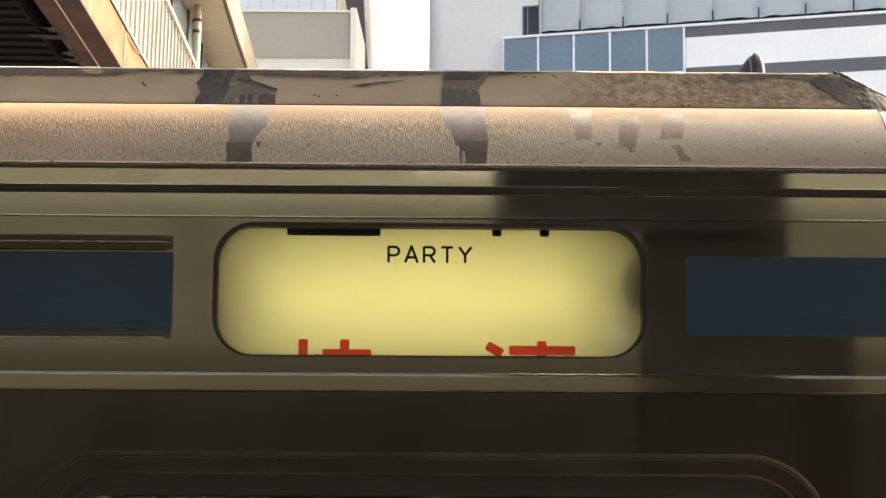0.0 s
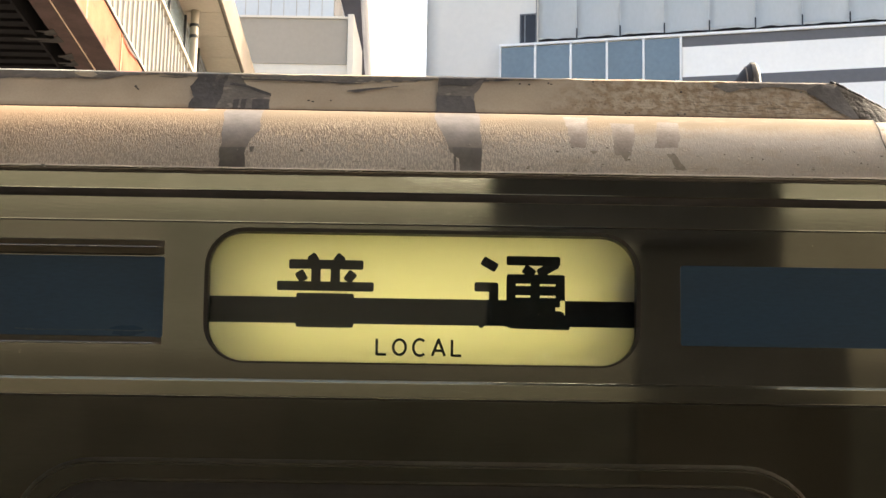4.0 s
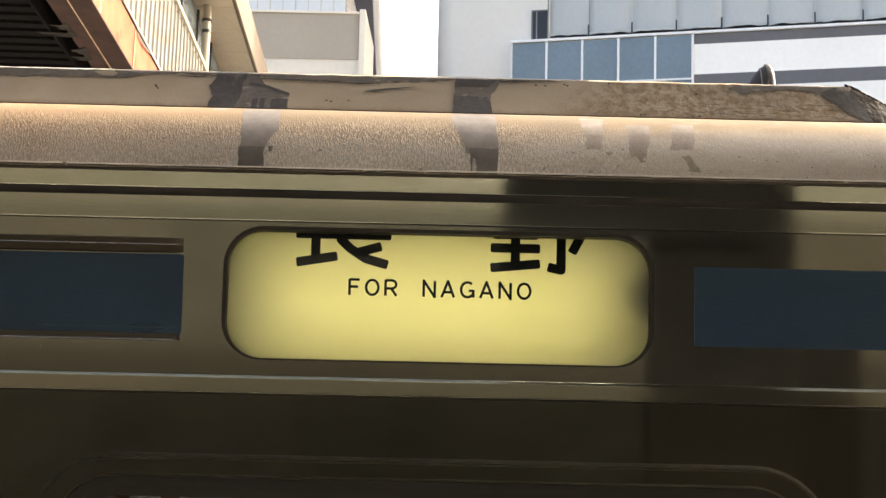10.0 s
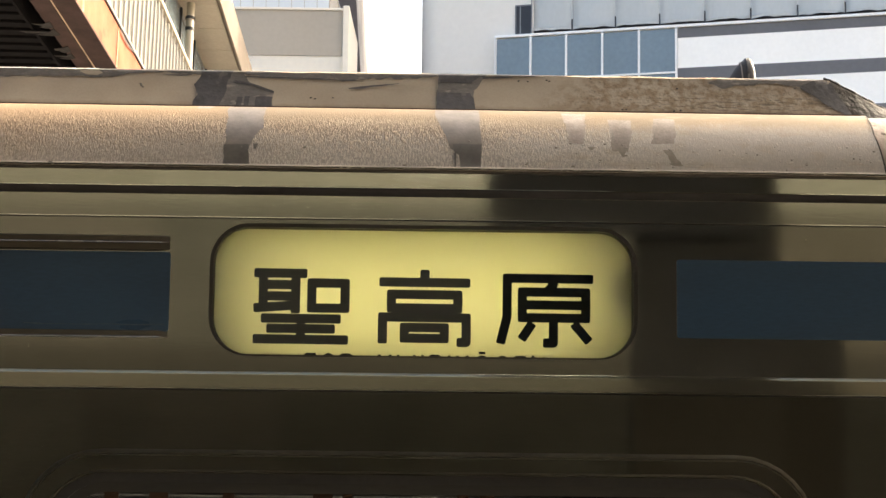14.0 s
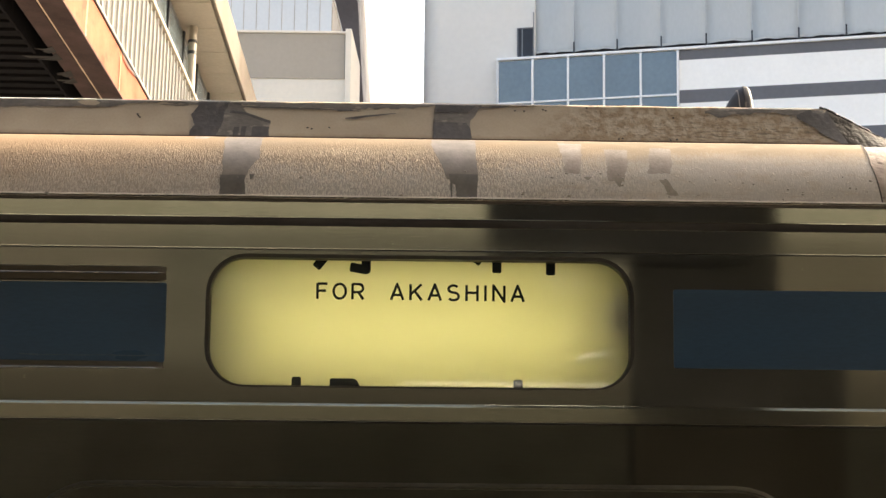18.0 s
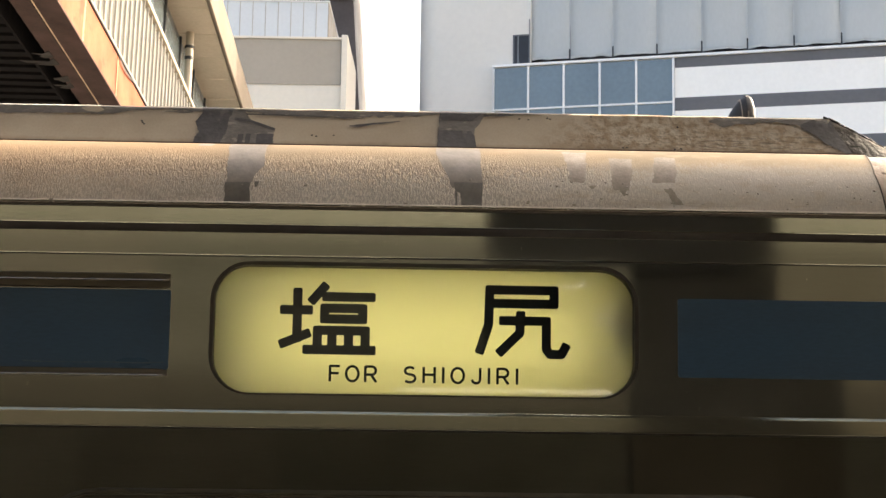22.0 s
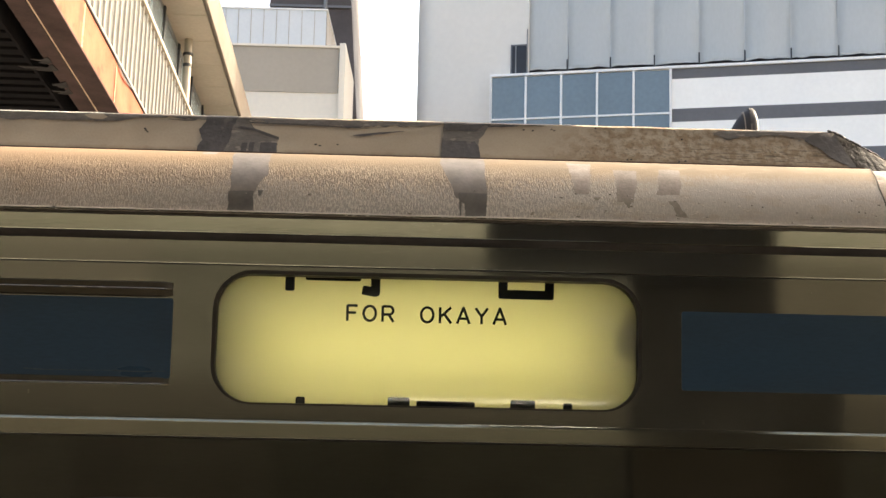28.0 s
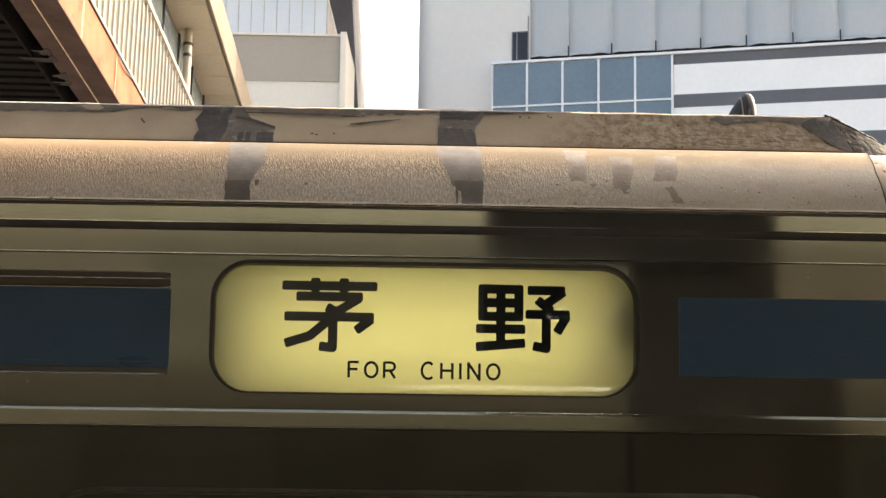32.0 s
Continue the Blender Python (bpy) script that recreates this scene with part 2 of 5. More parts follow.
def film_material(name, front, through_colour, share, shine=0.05):
    """A lit plastic film: light passes it, it also reflects a little, and creases near one side glint."""
    m = bpy.data.materials.new(name)
    m.use_nodes = True
    nodes, links = m.node_tree.nodes, m.node_tree.links
    nodes.remove(nodes["Principled BSDF"])
    d = nodes.new("ShaderNodeBsdfDiffuse")
    d.inputs[0].default_value = (*front, 1)
    t = nodes.new("ShaderNodeBsdfTranslucent")
    t.inputs[0].default_value = (*through_colour, 1)
    mix = nodes.new("ShaderNodeMixShader")
    mix.inputs[0].default_value = share
    links.new(d.outputs[0], mix.inputs[1])
    links.new(t.outputs[0], mix.inputs[2])
    place = nodes.new("ShaderNodeUVMap")
    place.uv_map = "film"
    split = nodes.new("ShaderNodeSeparateXYZ")
    links.new(place.outputs[0], split.inputs[0])
    crease = nodes.new("ShaderNodeTexNoise")
    crease.inputs["Scale"].default_value, crease.inputs["Detail"].default_value, crease.inputs["Distortion"].default_value = 1.0, 0.6, 0.8
    across = nodes.new("ShaderNodeMapping")
    across.inputs["Scale"].default_value = (7.0, 15.0, 1.0)
    links.new(place.outputs[0], across.inputs["Vector"])
    links.new(across.outputs[0], crease.inputs["Vector"])
    side = nodes.new("ShaderNodeMapRange")
    for k, v in ((1, 0.18), (2, 0.26), (3, 0.0), (4, 1.0)):
        side.inputs[k].default_value = v
    links.new(split.outputs[0], side.inputs[0])
    bump = nodes.new("ShaderNodeBump")
    bump.inputs["Distance"].default_value = 0.042
    links.new(side.outputs[0], bump.inputs["Strength"])
    links.new(crease.outputs[0], bump.inputs["Height"])
    gloss = nodes.new("ShaderNodeBsdfGlossy")
    gloss.inputs["Roughness"].default_value = 0.05
    links.new(bump.outputs[0], gloss.inputs["Normal"])
    coat = nodes.new("ShaderNodeMixShader")
    coat.inputs[0].default_value = shine
    links.new(mix.outputs[0], coat.inputs[1])
    links.new(gloss.outputs[0], coat.inputs[2])
    links.new(coat.outputs[0], nodes["Material Output"].inputs[0])
    return m


def glass_material(name, colour=(1, 1, 1), rough=0.0, ior=1.5):
    m = bpy.data.materials.new(name)
    m.use_nodes = True
    b = m.node_tree.nodes["Principled BSDF"]
    b.inputs["Base Color"].default_value = (*colour, 1)
    b.inputs["Transmission Weight"].default_value = 1.0
    b.inputs["Roughness"].default_value = rough
    b.inputs["IOR"].default_value = ior
    return m


STEEL = material("stainless_steel", (0.55, 0.550, 0.478), 0.060, 1.0, 0.12, 2.5, 30, (1.0, 1, 9), 0.02, 0.001, rough_vary=0.012)
STEEL_BRIGHT = material("polished_steel_moulding", (0.52, 0.505, 0.41), 0.11, 1.0, 0.14, 3, 40, (1.0, 1, 9), 0.02, 0.001, rough_vary=0.03)
STEEL_SATIN = material("satin_steel_panel", (0.55, 0.550, 0.478), 0.09, 1.0, 0.12, 2.5, 30, (1.0, 1, 9), 0.02, 0.001, rough_vary=0.02)
GROOVE = material("dark_drain_groove", (0.062, 0.052, 0.047), 0.6, 0, 0.3, 6, 60, (1, 1, 4))
STEEL_EDGE_BRIGHT = material("bright_steel_highlight", (0.46, 0.39, 0.29), 0.25, 1.0, 0.3, 6, 60, (1, 1, 9), 0.02, 0.001)
STEEL_DARK = material("dull_steel", (0.155, 0.132, 0.100), 0.40, 1.0, 0.2, 3, 40, (1, 1, 6), 0.05, 0.001)
STEEL_EDGE = material("worn_dull_steel_edge", (0.098, 0.087, 0.063), 0.6, 1.0, 0.25, 5, 60, (1, 1, 4), 0.05, 0.001)
SASH = material("dark_sash_metal", (0.040, 0.037, 0.030), 0.5, 0.0, 0.2, 4, 50, (1, 1, 4), 0.03, 0.001, spec=0.25)
RUBBER = material("black_rubber", (0.022, 0.018, 0.014), 0.42, 0, 0.3, 20, 120, bump=0.05)
SEAM = material("dark_seam_sealant", (0.035, 0.03, 0.026), 0.7, 0, 0.3, 12, 90)
BLUE = material("dark_blue_stripe_paint", (0.027, 0.062, 0.112), 0.36, 0, 0.2, 3, 60, (1, 1, 4), 0.03, 0.001)
PALE_BLUE = material("pale_blue_paint", (0.085, 0.115, 0.140), 0.6, 0, 0.4, 30, 200)
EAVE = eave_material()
FASCIA = edge_material()
TAPE_GREY = material("grey_tar_smear", (0.172, 0.154, 0.128), 0.7, 0, 0.28, 22, 130, (1, 1, 2.5), bump=0.3, bump_dist=0.0015, worn=((0.235, 0.205, 0.165), 30, 0.60))
GUTTER = material("dark_gutter_paint", (0.075, 0.058, 0.045), 0.6, 0, 0.4, 12, 70, bump=0.4, bump_dist=0.002)
RUSTY_SHADE = material("rusty_joint_shadow", (0.085, 0.048, 0.034), 0.9, 0, 0.4, 12, 90)
RIM = material("pale_rim_paint", (0.44, 0.405, 0.335), 0.6, 0, 0.35, 60, 300)
HOOD_RIM = material("brown_hood_rim_paint", (0.026, 0.023, 0.020), 0.6, 0, 0.4, 50, 200, worn=((0.09, 0.08, 0.065), 40, 0.60))
LIP = material("chipped_gutter_edge", (0.84, 0.79, 0.70), 0.55, 0, 0.25, 10, 55, (1, 1, 1), 0.3, 0.001, worn=((0.10, 0.085, 0.07), 30, 0.66))
ROOF_TOP = material("roof_covering", (0.22, 0.19, 0.15), 0.85, 0, 0.3, 4, 60, bump=0.4, bump_dist=0.004)
TAPE = material("darkened_repair_coating", (0.150, 0.138, 0.120), 0.38, 0, 0.22, 30, 140, bump=0.12, bump_dist=0.001, spec=0.7)
WEDGE = material("rough_tarred_coating", (0.066, 0.060, 0.052), 0.8, 0, 0.45, 26, 110, spec=0.2, bump=0.8, bump_dist=0.004, worn=((0.026, 0.023, 0.020), 22, 0.54))
PALE_COAT = material("pale_grey_coating", (0.250, 0.220, 0.185), 0.5, 0, 0.2, 40, 160, bump=0.12)
FAINT = material("faint_worn_roof_paint", (0.365, 0.312, 0.255), 0.6, 0, 0.24, 40, 220, bump=0.15)
STAIN = material("dull_green_grey_stain", (0.336, 0.300, 0.240), 0.7, 0, 0.2, 40, 200, bump=0.2)
TAPE_DARK = material("dark_bitumen_coating", (0.078, 0.070, 0.061), 0.62, 0, 0.30, 24, 120, bump=0.4, bump_dist=0.002, worn=((0.105, 0.092, 0.076), 34, 0.62))
END_ROOF = material("gritty_end_roof_coating", (0.44, 0.36, 0.30), 0.85, 0, 0.25, 8, 70, bump=0.6, bump_dist=0.003, worn=((0.10, 0.07, 0.055), 55, 0.62))
FILM = film_material("roller_blind_film", (0.60, 0.59, 0.50), (0.93, 0.90, 0.72), 0.62)
INK_BLACK = film_material("black_print", (0.007, 0.0105, 0.017), (0.005, 0.006, 0.009), 0.4, 0.012)
INK_RED = film_material("red_print", (0.55, 0.04, 0.02), (0.62, 0.045, 0.025), 0.6, 0.02)
CLEAR = glass_material("coated_sign_glass", ior=1.3)
SMOKED = glass_material("train_window_glass", (0.32, 0.33, 0.30), 0.02)
WHITE_METAL = material("white_enamel", (0.66, 0.65, 0.58), 0.5, 0, 0.06, 5, 60)
TUBE = material("fluorescent_tube_glow", (0.9, 0.9, 0.8), 0.4, 0, 0.02, 2, 30, bump=0, emit=(0.99, 0.885, 0.335), strength=2.14)
CABIN_TUBE = material("cabin_lamp_glow", (0.9, 0.9, 0.9), 0.4, 0, 0.02, 2, 30, bump=0, emit=(1.0, 0.92, 0.85), strength=1.2)
LAMP_GLOW = material("glint_lamp_glow", (0.9, 0.9, 0.9), 0.4, 0, 0.02, 2, 30, bump=0, emit=(1.0, 0.97, 0.9), strength=6.5)
GLINT_STRIP_GLOW = material("glint_strip_glow", (0.9, 0.9, 0.85), 0.4, 0, 0.02, 2, 30, bump=0, emit=(1.0, 0.95, 0.8), strength=0.7)
CABIN = material("cabin_panel", (0.34, 0.32, 0.28), 0.6, 0, 0.1, 3, 50)
STRAP = material("brown_hanging_poster", (0.24, 0.115, 0.065), 0.6, 0, 0.2, 8, 60)
RACK_RAIL = material("pale_enamelled_rail", (0.80, 0.77, 0.68), 0.4, 0, 0.1, 8, 60)
SEAT = material("seat_cloth", (0.10, 0.07, 0.09), 0.9, 0, 0.3, 12, 160, bump=0.3)
CONCRETE = material("platform_concrete", (0.29, 0.275, 0.245), 0.85, 0, 0.25, 1.5, 30, bump=0.3, bump_dist=0.004)
BALLAST = material("track_ballast", (0.14, 0.125, 0.11), 0.95, 0, 0.5, 4, 25, bump=1.0, bump_dist=0.03)
GROUND = material("town_ground", (0.23, 0.215, 0.19), 0.9, 0, 0.3, 0.05, 0.6, bump=0.2)
DARK_STEEL = material("dark_painted_steel", (0.03, 0.03, 0.03), 0.6, 0, 0.3, 4, 50)
BOX_PAINT = material("dark_sign_box_paint", (0.0215, 0.0225, 0.025), 0.7, 0, 0.3, 4, 50, spec=0.1)
LOWER_TONE = material("dark_reflected_lower_tone", (0.012, 0.011, 0.009), 0.85, 0, 0.2, 3, 40, spec=0.05)
BLACK_PAINT = material("dark_grey_painted_steel", (0.0172, 0.0174, 0.0175), 0.7, 0, 0.3, 4, 50, spec=0.1)
CANOPY = material("canopy_sheet", (0.16, 0.15, 0.13), 0.7, 0, 0.2, 2, 30)
BACK_WALL_DARK = material("dark_reflected_wall_tone", (0.041, 0.039, 0.033), 0.9, 0, 0.15, 1, 20, spec=0.0)
BACK_WALL_EAST = material("brown_reflected_wall_tone", (0.034, 0.032, 0.026), 0.9, 0, 0.15, 1, 20, spec=0.0)
BACK_WALL_WEST = material("west_reflected_wall_tone", (0.081, 0.081, 0.067), 0.9, 0, 0.15, 1, 20, spec=0.0)
BACK_WALL_LOW = material("dull_reflected_wall_tone", (0.033, 0.033, 0.028), 0.9, 0, 0.15, 1, 20, spec=0.0)
BACK_WALL = material("upper_reflected_wall_tone", (0.096, 0.097, 0.081), 0.9, 0, 0.15, 1, 20, spec=0.0)
# three tones of one unseen fence, graded to shade its reflection
FENCE = material("middle_reflected_fence_tone", (0.046, 0.043, 0.036), 0.8, 0, 0.2, 2, 30, spec=0.1)
FENCE_LIGHTER = material("lighter_reflected_fence_tone", (0.057, 0.054, 0.045), 0.8, 0, 0.2, 2, 30, spec=0.1)
FENCE_DARK = material("dark_reflected_fence_tone", (0.034, 0.033, 0.027), 0.8, 0, 0.2, 2, 30, spec=0.1)
DADO = material("dark_reflected_base_tone", (0.020, 0.019, 0.016), 0.9, 0, 0.2, 2, 30, spec=0.0)
GIRDER = material("orange_girder_paint", (0.320, 0.090, 0.041), 0.6, 0, 0.25, 1.8, 24, bump=0.2, spec=0.25, tint=(0.280, 0.068, 0.027), worn=((0.18, 0.042, 0.017), 3.4, 0.57))
GIRDER_DARK = material("dark_brown_girder_paint", (0.060, 0.023, 0.014), 0.7, 0, 0.35, 3, 30, bump=0.2)
WELD_PAINT = material("pale_orange_weld_paint", (0.62, 0.33, 0.18), 0.6, 0, 0.3, 12, 60, worn=((0.22, 0.075, 0.03), 14, 0.56))
DECK = material("dark_deck_sheet", (0.0165, 0.0150, 0.0155), 0.9, 0, 0.2, 2, 20, spec=0.05, worn=((0.024, 0.020, 0.017), 1.6, 0.68))
PEELED = material("pale_peeling_paint", (0.038, 0.032, 0.026), 0.8, 0, 0.4, 9, 60)
EDGE_ORANGE = material("bright_orange_edge", (0.90, 0.66, 0.45), 0.6, 0, 0.3, 4, 40)
ROOF_CREAM = material("cream_roof_fascia_paint", (0.148, 0.118, 0.083), 0.6, 0, 0.15, 0.8, 20, bump=0.05)
RAIL_PANEL = material("pale_railing_sheet", (0.167, 0.165, 0.155), 0.5, 0, 0.15, 2, 30)
CREAM = material("cream_soffit_panel", (0.505, 0.431, 0.331), 0.7, 0, 0.10, 1.5, 20, bump=0.05)
CREAM_LIGHT = material("cream_fascia_paint", (0.385, 0.327, 0.246), 0.6, 0, 0.08, 1.5, 25, bump=0.05)
SLAT = material("pale_railing_slat", (0.387, 0.360, 0.306), 0.5, 0, 0.1, 4, 40)
PANEL_GREY = material("grey_railing_panel", (0.22, 0.22, 0.215), 0.5, 0, 0.1, 2, 30)
BEIGE = material("beige_render_wall", (0.450, 0.389, 0.302), 0.85, 0, 0.05, 0.3, 6, bump=0.05)
OFF_WHITE = material("off_white_wall", (0.856, 0.764, 0.616), 0.8, 0, 0.05, 0.3, 6, bump=0.05)
PANEL_WHITE = material("blue_white_metal_cladding", (0.681, 0.699, 0.690), 0.5, 0, 0.06, 0.5, 8, bump=0.03)
BROWN = material("dark_brown_cladding", (0.085, 0.065, 0.055), 0.6, 0, 0.2, 0.4, 6)
TOWER_GREY = material("smooth_grey_cladding", (0.747, 0.707, 0.630), 0.6, 0, 0.04, 0.12, 4, bump=0.03)
SHEET = material("grey_scaffold_sheet", (0.482, 0.502, 0.489), 0.6, 0, 0.05, 0.35, 9, (1, 1, 0.4), 0.2, 0.02)
SHEET_LAP = material("pale_lapped_sheet", (0.552, 0.566, 0.543), 0.6, 0, 0.12, 1.2, 12, (1, 1, 0.3), 0.2, 0.02)
BAND_WHITE = material("white_stripe_panel", (0.96, 0.93, 0.86), 0.6, 0, 0.04, 0.3, 6, bump=0.03)
BAND_DARK = material("slate_grey_stripe_panel", (0.138, 0.135, 0.138), 0.6, 0, 0.1, 0.3, 6, bump=0.03)
PANE = material("blue_grey_window_film", (0.147, 0.195, 0.223), 0.16, 0, 0.12, 0.25, 5, bump=0.0, spec=0.6)
FRAME_WHITE = material("white_window_frame", (0.855, 0.841, 0.807), 0.5, 0, 0.04, 1, 12, bump=0.0)
OPENING = material("dark_opening", (0.012, 0.013, 0.018), 0.4, 0, 0.2, 2, 20, bump=0)


# ---- building blocks ----
def thing(name, label, category, at=(0, 0, 0), turn=0.0, group="", kind=""):
    ob = new(name)
    ob.matrix_world = pose(*at, 0, 0, turn)
    return tagged(ob, label, category, group, kind)


def part(name, bm, mat, parent=None, label="", smooth=False):
    """Links a bmesh as one mesh object, in the space of its parent."""
    me = bpy.data.meshes.new(name)
    bmesh.ops.recalc_face_normals(bm, faces=bm.faces)
    bm.to_mesh(me)
    bm.free()
    me.materials.append(mat)
    if smooth:
        for p in me.polygons:
            p.use_smooth = True
        me.set_sharp_from_angle(angle=radians(35))
    ob = new(name, me)
    ob.parent = parent
    if label:
        ob["label"] = label
    return ob


def box(x0, x1, y0, y1, z0, z1, bevel=0.0, bm=None):
    own = bmesh.new()
    bmesh.ops.create_cube(own, size=1.0)
    for v in own.verts:
        v.co = Vector((x0 + (v.co.x + 0.5) * (x1 - x0), y0 + (v.co.y + 0.5) * (y1 - y0), z0 + (v.co.z + 0.5) * (z1 - z0)))
    if bevel:
        bmesh.ops.bevel(own, geom=own.edges[:], offset=bevel, segments=2, affect="EDGES", profile=0.5)
    if bm is None:
        return own
    me = bpy.data.meshes.new("tmp")
    own.to_mesh(me)
    own.free()
    bm.from_mesh(me)
    bpy.data.meshes.remove(me)
    return bm


def sweep(profile, x0, x1, cuts=1, closed=False, wave=None):
    """A profile of (y, z) drawn along x."""
    bm = bmesh.new()
    rings = []
    for i in range(cuts + 1):
        x = x0 + (x1 - x0) * i / cuts
        ring = []
        for j, (y, z) in enumerate(profile):
            dx, dy, dz = wave(x, j) if wave else (0, 0, 0)
            ring.append(bm.verts.new((x + dx, y + dy, z + dz)))
        rings.append(ring)
    n = len(profile)
    for a, b in zip(rings, rings[1:]):
        for j in range(n if closed else n - 1):
            k = (j + 1) % n
            bm.faces.new((a[j], a[k], b[k], b[j]))
    if closed:
        bm.faces.new(rings[0])
        bm.faces.new(rings[-1][::-1])
    return bm


def grid_mesh(rows):
    bm = bmesh.new()
    rows = [[bm.verts.new(p) for p in row] for row in rows]
    for p, q in zip(rows, rows[1:]):
        for j in range(len(p) - 1):
            bm.faces.new((p[j], p[j + 1], q[j + 1], q[j]))
    return bm


def cylinder(a, b, radius, sides=20, radius2=None):
    bm = bmesh.new()
    a, b = Vector(a), Vector(b)
    turn = (b - a).to_track_quat("Z", "Y").to_matrix().to_4x4()
    bmesh.ops.create_cone(bm, cap_ends=True, segments=sides, radius1=radius, radius2=radius if radius2 is None else radius2,
                          depth=(b - a).length, matrix=Matrix.Translation((a + b) / 2) @ turn)
    return bm


def rounded(x0, x1, z0, z1, r, steps=8):
    pts = []
    for cx, cz, start in ((x1 - r, z1 - r, 0), (x0 + r, z1 - r, 90), (x0 + r, z0 + r, 180), (x1 - r, z0 + r, 270)):
        for i in range(steps + 1):
            a = radians(start + 90 * i / steps)
            pts.append((cx + r * math.cos(a), cz + r * math.sin(a)))
    return pts


def cdt(loops):
    """Triangles of overlapping loops, each with the loops that it lies in."""
    from mathutils import geometry
    verts, faces = [], []
    for loop in loops:
        faces.append(list(range(len(verts), len(verts) + len(loop))))
        verts += [Vector(p) for p in loop]
    out = geometry.delaunay_2d_cdt(verts, [], faces, 1, 1e-7, True)
    return out[0], out[2], out[5]


def plate(outer, holes, y0, y1):
    """A plate with openings cut through it; outlines are (x, z)."""
    verts, tris, inside = cdt([outer] + holes)
    bm = bmesh.new()
    for y in (y0, y1):
        vs = [bm.verts.new((v.x, y, v.y)) for v in verts]
        for tri, own in zip(tris, inside):
            if list(own) == [0]:
                bm.faces.new([vs[i] for i in tri])
    for loop in [outer] + holes:
        a = [bm.verts.new((x, y0, z)) for x, z in loop]
        b = [bm.verts.new((x, y1, z)) for x, z in loop]
        for i in range(len(loop)):
            j = (i + 1) % len(loop)
            bm.faces.new((a[i], a[j], b[j], b[i]))
    bmesh.ops.remove_doubles(bm, verts=bm.verts, dist=1e-5)
    loose = [v for v in bm.verts if not v.link_faces]
    bmesh.ops.delete(bm, geom=loose, context="VERTS")
    return bm


# ---- ground and platform ----
def ground():
    bm = bmesh.new()
    bmesh.ops.create_grid(bm, x_segments=2, y_segments=2, size=900)
    for v in bm.verts:
        v.co.z = -1.25
    tagged(part("ground", bm, GROUND), "dusty grey town ground reaching the horizon", "ground", kind="structure")
    tagged(part("track_bed", box(-40, 40, -0.3, 3.4, -1.25, -1.1), BALLAST), "grey crushed stone track bed under the train", "track bed", kind="structure")
    tagged(part("platform", box(-40, 40, -7.0, -0.12, -1.25, 0.0, 0.02), CONCRETE), "grey concrete station platform beside the train", "platform", kind="structure")
    tagged(part("platform_opposite", box(-60, 60, -25.8, -13.0, -1.25, 0.0, 0.02), CONCRETE), "grey concrete platform across the tracks", "platform", kind="structure")
    # unseen walls added as reflectors; each tone sets how bright the steel looks
    for name, x0, x1, upper, middle, tone in (("wall_opposite", -6.0, 7.6, BACK_WALL, BACK_WALL_LOW, "tan"), ("wall_opposite_east", 7.6, 60, BACK_WALL, BACK_WALL_EAST, "brown"),
                                              ("wall_opposite_west", -60, -6.0, BACK_WALL_WEST, BACK_WALL_DARK, "dark brown")):
        tagged(part(name, box(x0, x1, -26.4, -26.0, 2.5, 5.72), middle), "plain " + tone + " middle wall, added unseen for reflections", "wall", kind="structure")
        tagged(part(name + "_upper", box(x0, x1, -26.4, -26.0, 5.72, 9.4), upper), "plain " + tone + " upper wall, added unseen for reflections", "wall", kind="structure")
    tagged(part("wall_opposite_base", box(-60, 60, -26.42, -25.98, -1.25, 2.5), DADO), "dark lower wall, added unseen for reflections", "wall", kind="structure")
    tagged(part("ceiling_platform_canopy", box(-40, 40, -5.9, -0.45, 3.8, 3.95), CANOPY), "dull grey canopy over the platform", "canopy", kind="structure")
    # unseen fence, added so the lower steel reflects dark, lighter towards the west
    for name, x0, x1, mat in (("wall_platform_fence_west", -40, -2.4, FENCE_LIGHTER), ("wall_platform_fence", -2.4, -1.0, FENCE), ("wall_platform_fence_east", -1.0, 40, FENCE_DARK)):
        tagged(part(name, box(x0, x1, -6.98, -6.9, 0.0, 1.88), mat), "unseen dark fence added for the steel to reflect", "fence", kind="structure")


ground()


def platform_post(x0, x1, y0, y1):
    t = thing("platform_pillar", "broad dark steel pillar standing on the platform", "pillar", ((x0 + x1) / 2, (y0 + y1) / 2, 0))
    w, d = (x1 - x0) / 2, (y1 - y0) / 2
    part("shaft", box(-w, w, -d, d, 0.04, 3.8, 0.01), BLACK_PAINT, t)
    # added lower face; its tone shades the reflection in the train side
    part("lower_cladding", box(-w - 0.004, w + 0.004, -d - 0.004, d + 0.004, 0.05, 1.93, 0.004), LOWER_TONE, t, "added lower face, darkened for its reflection in the steel")
    part("base_plate", box(-w - 0.06, w + 0.06, -d - 0.06, d + 0.06, 0, 0.04, 0.005), BLACK_PAINT, t)


platform_post(0.745, 1.27, -2.36, -2.3)


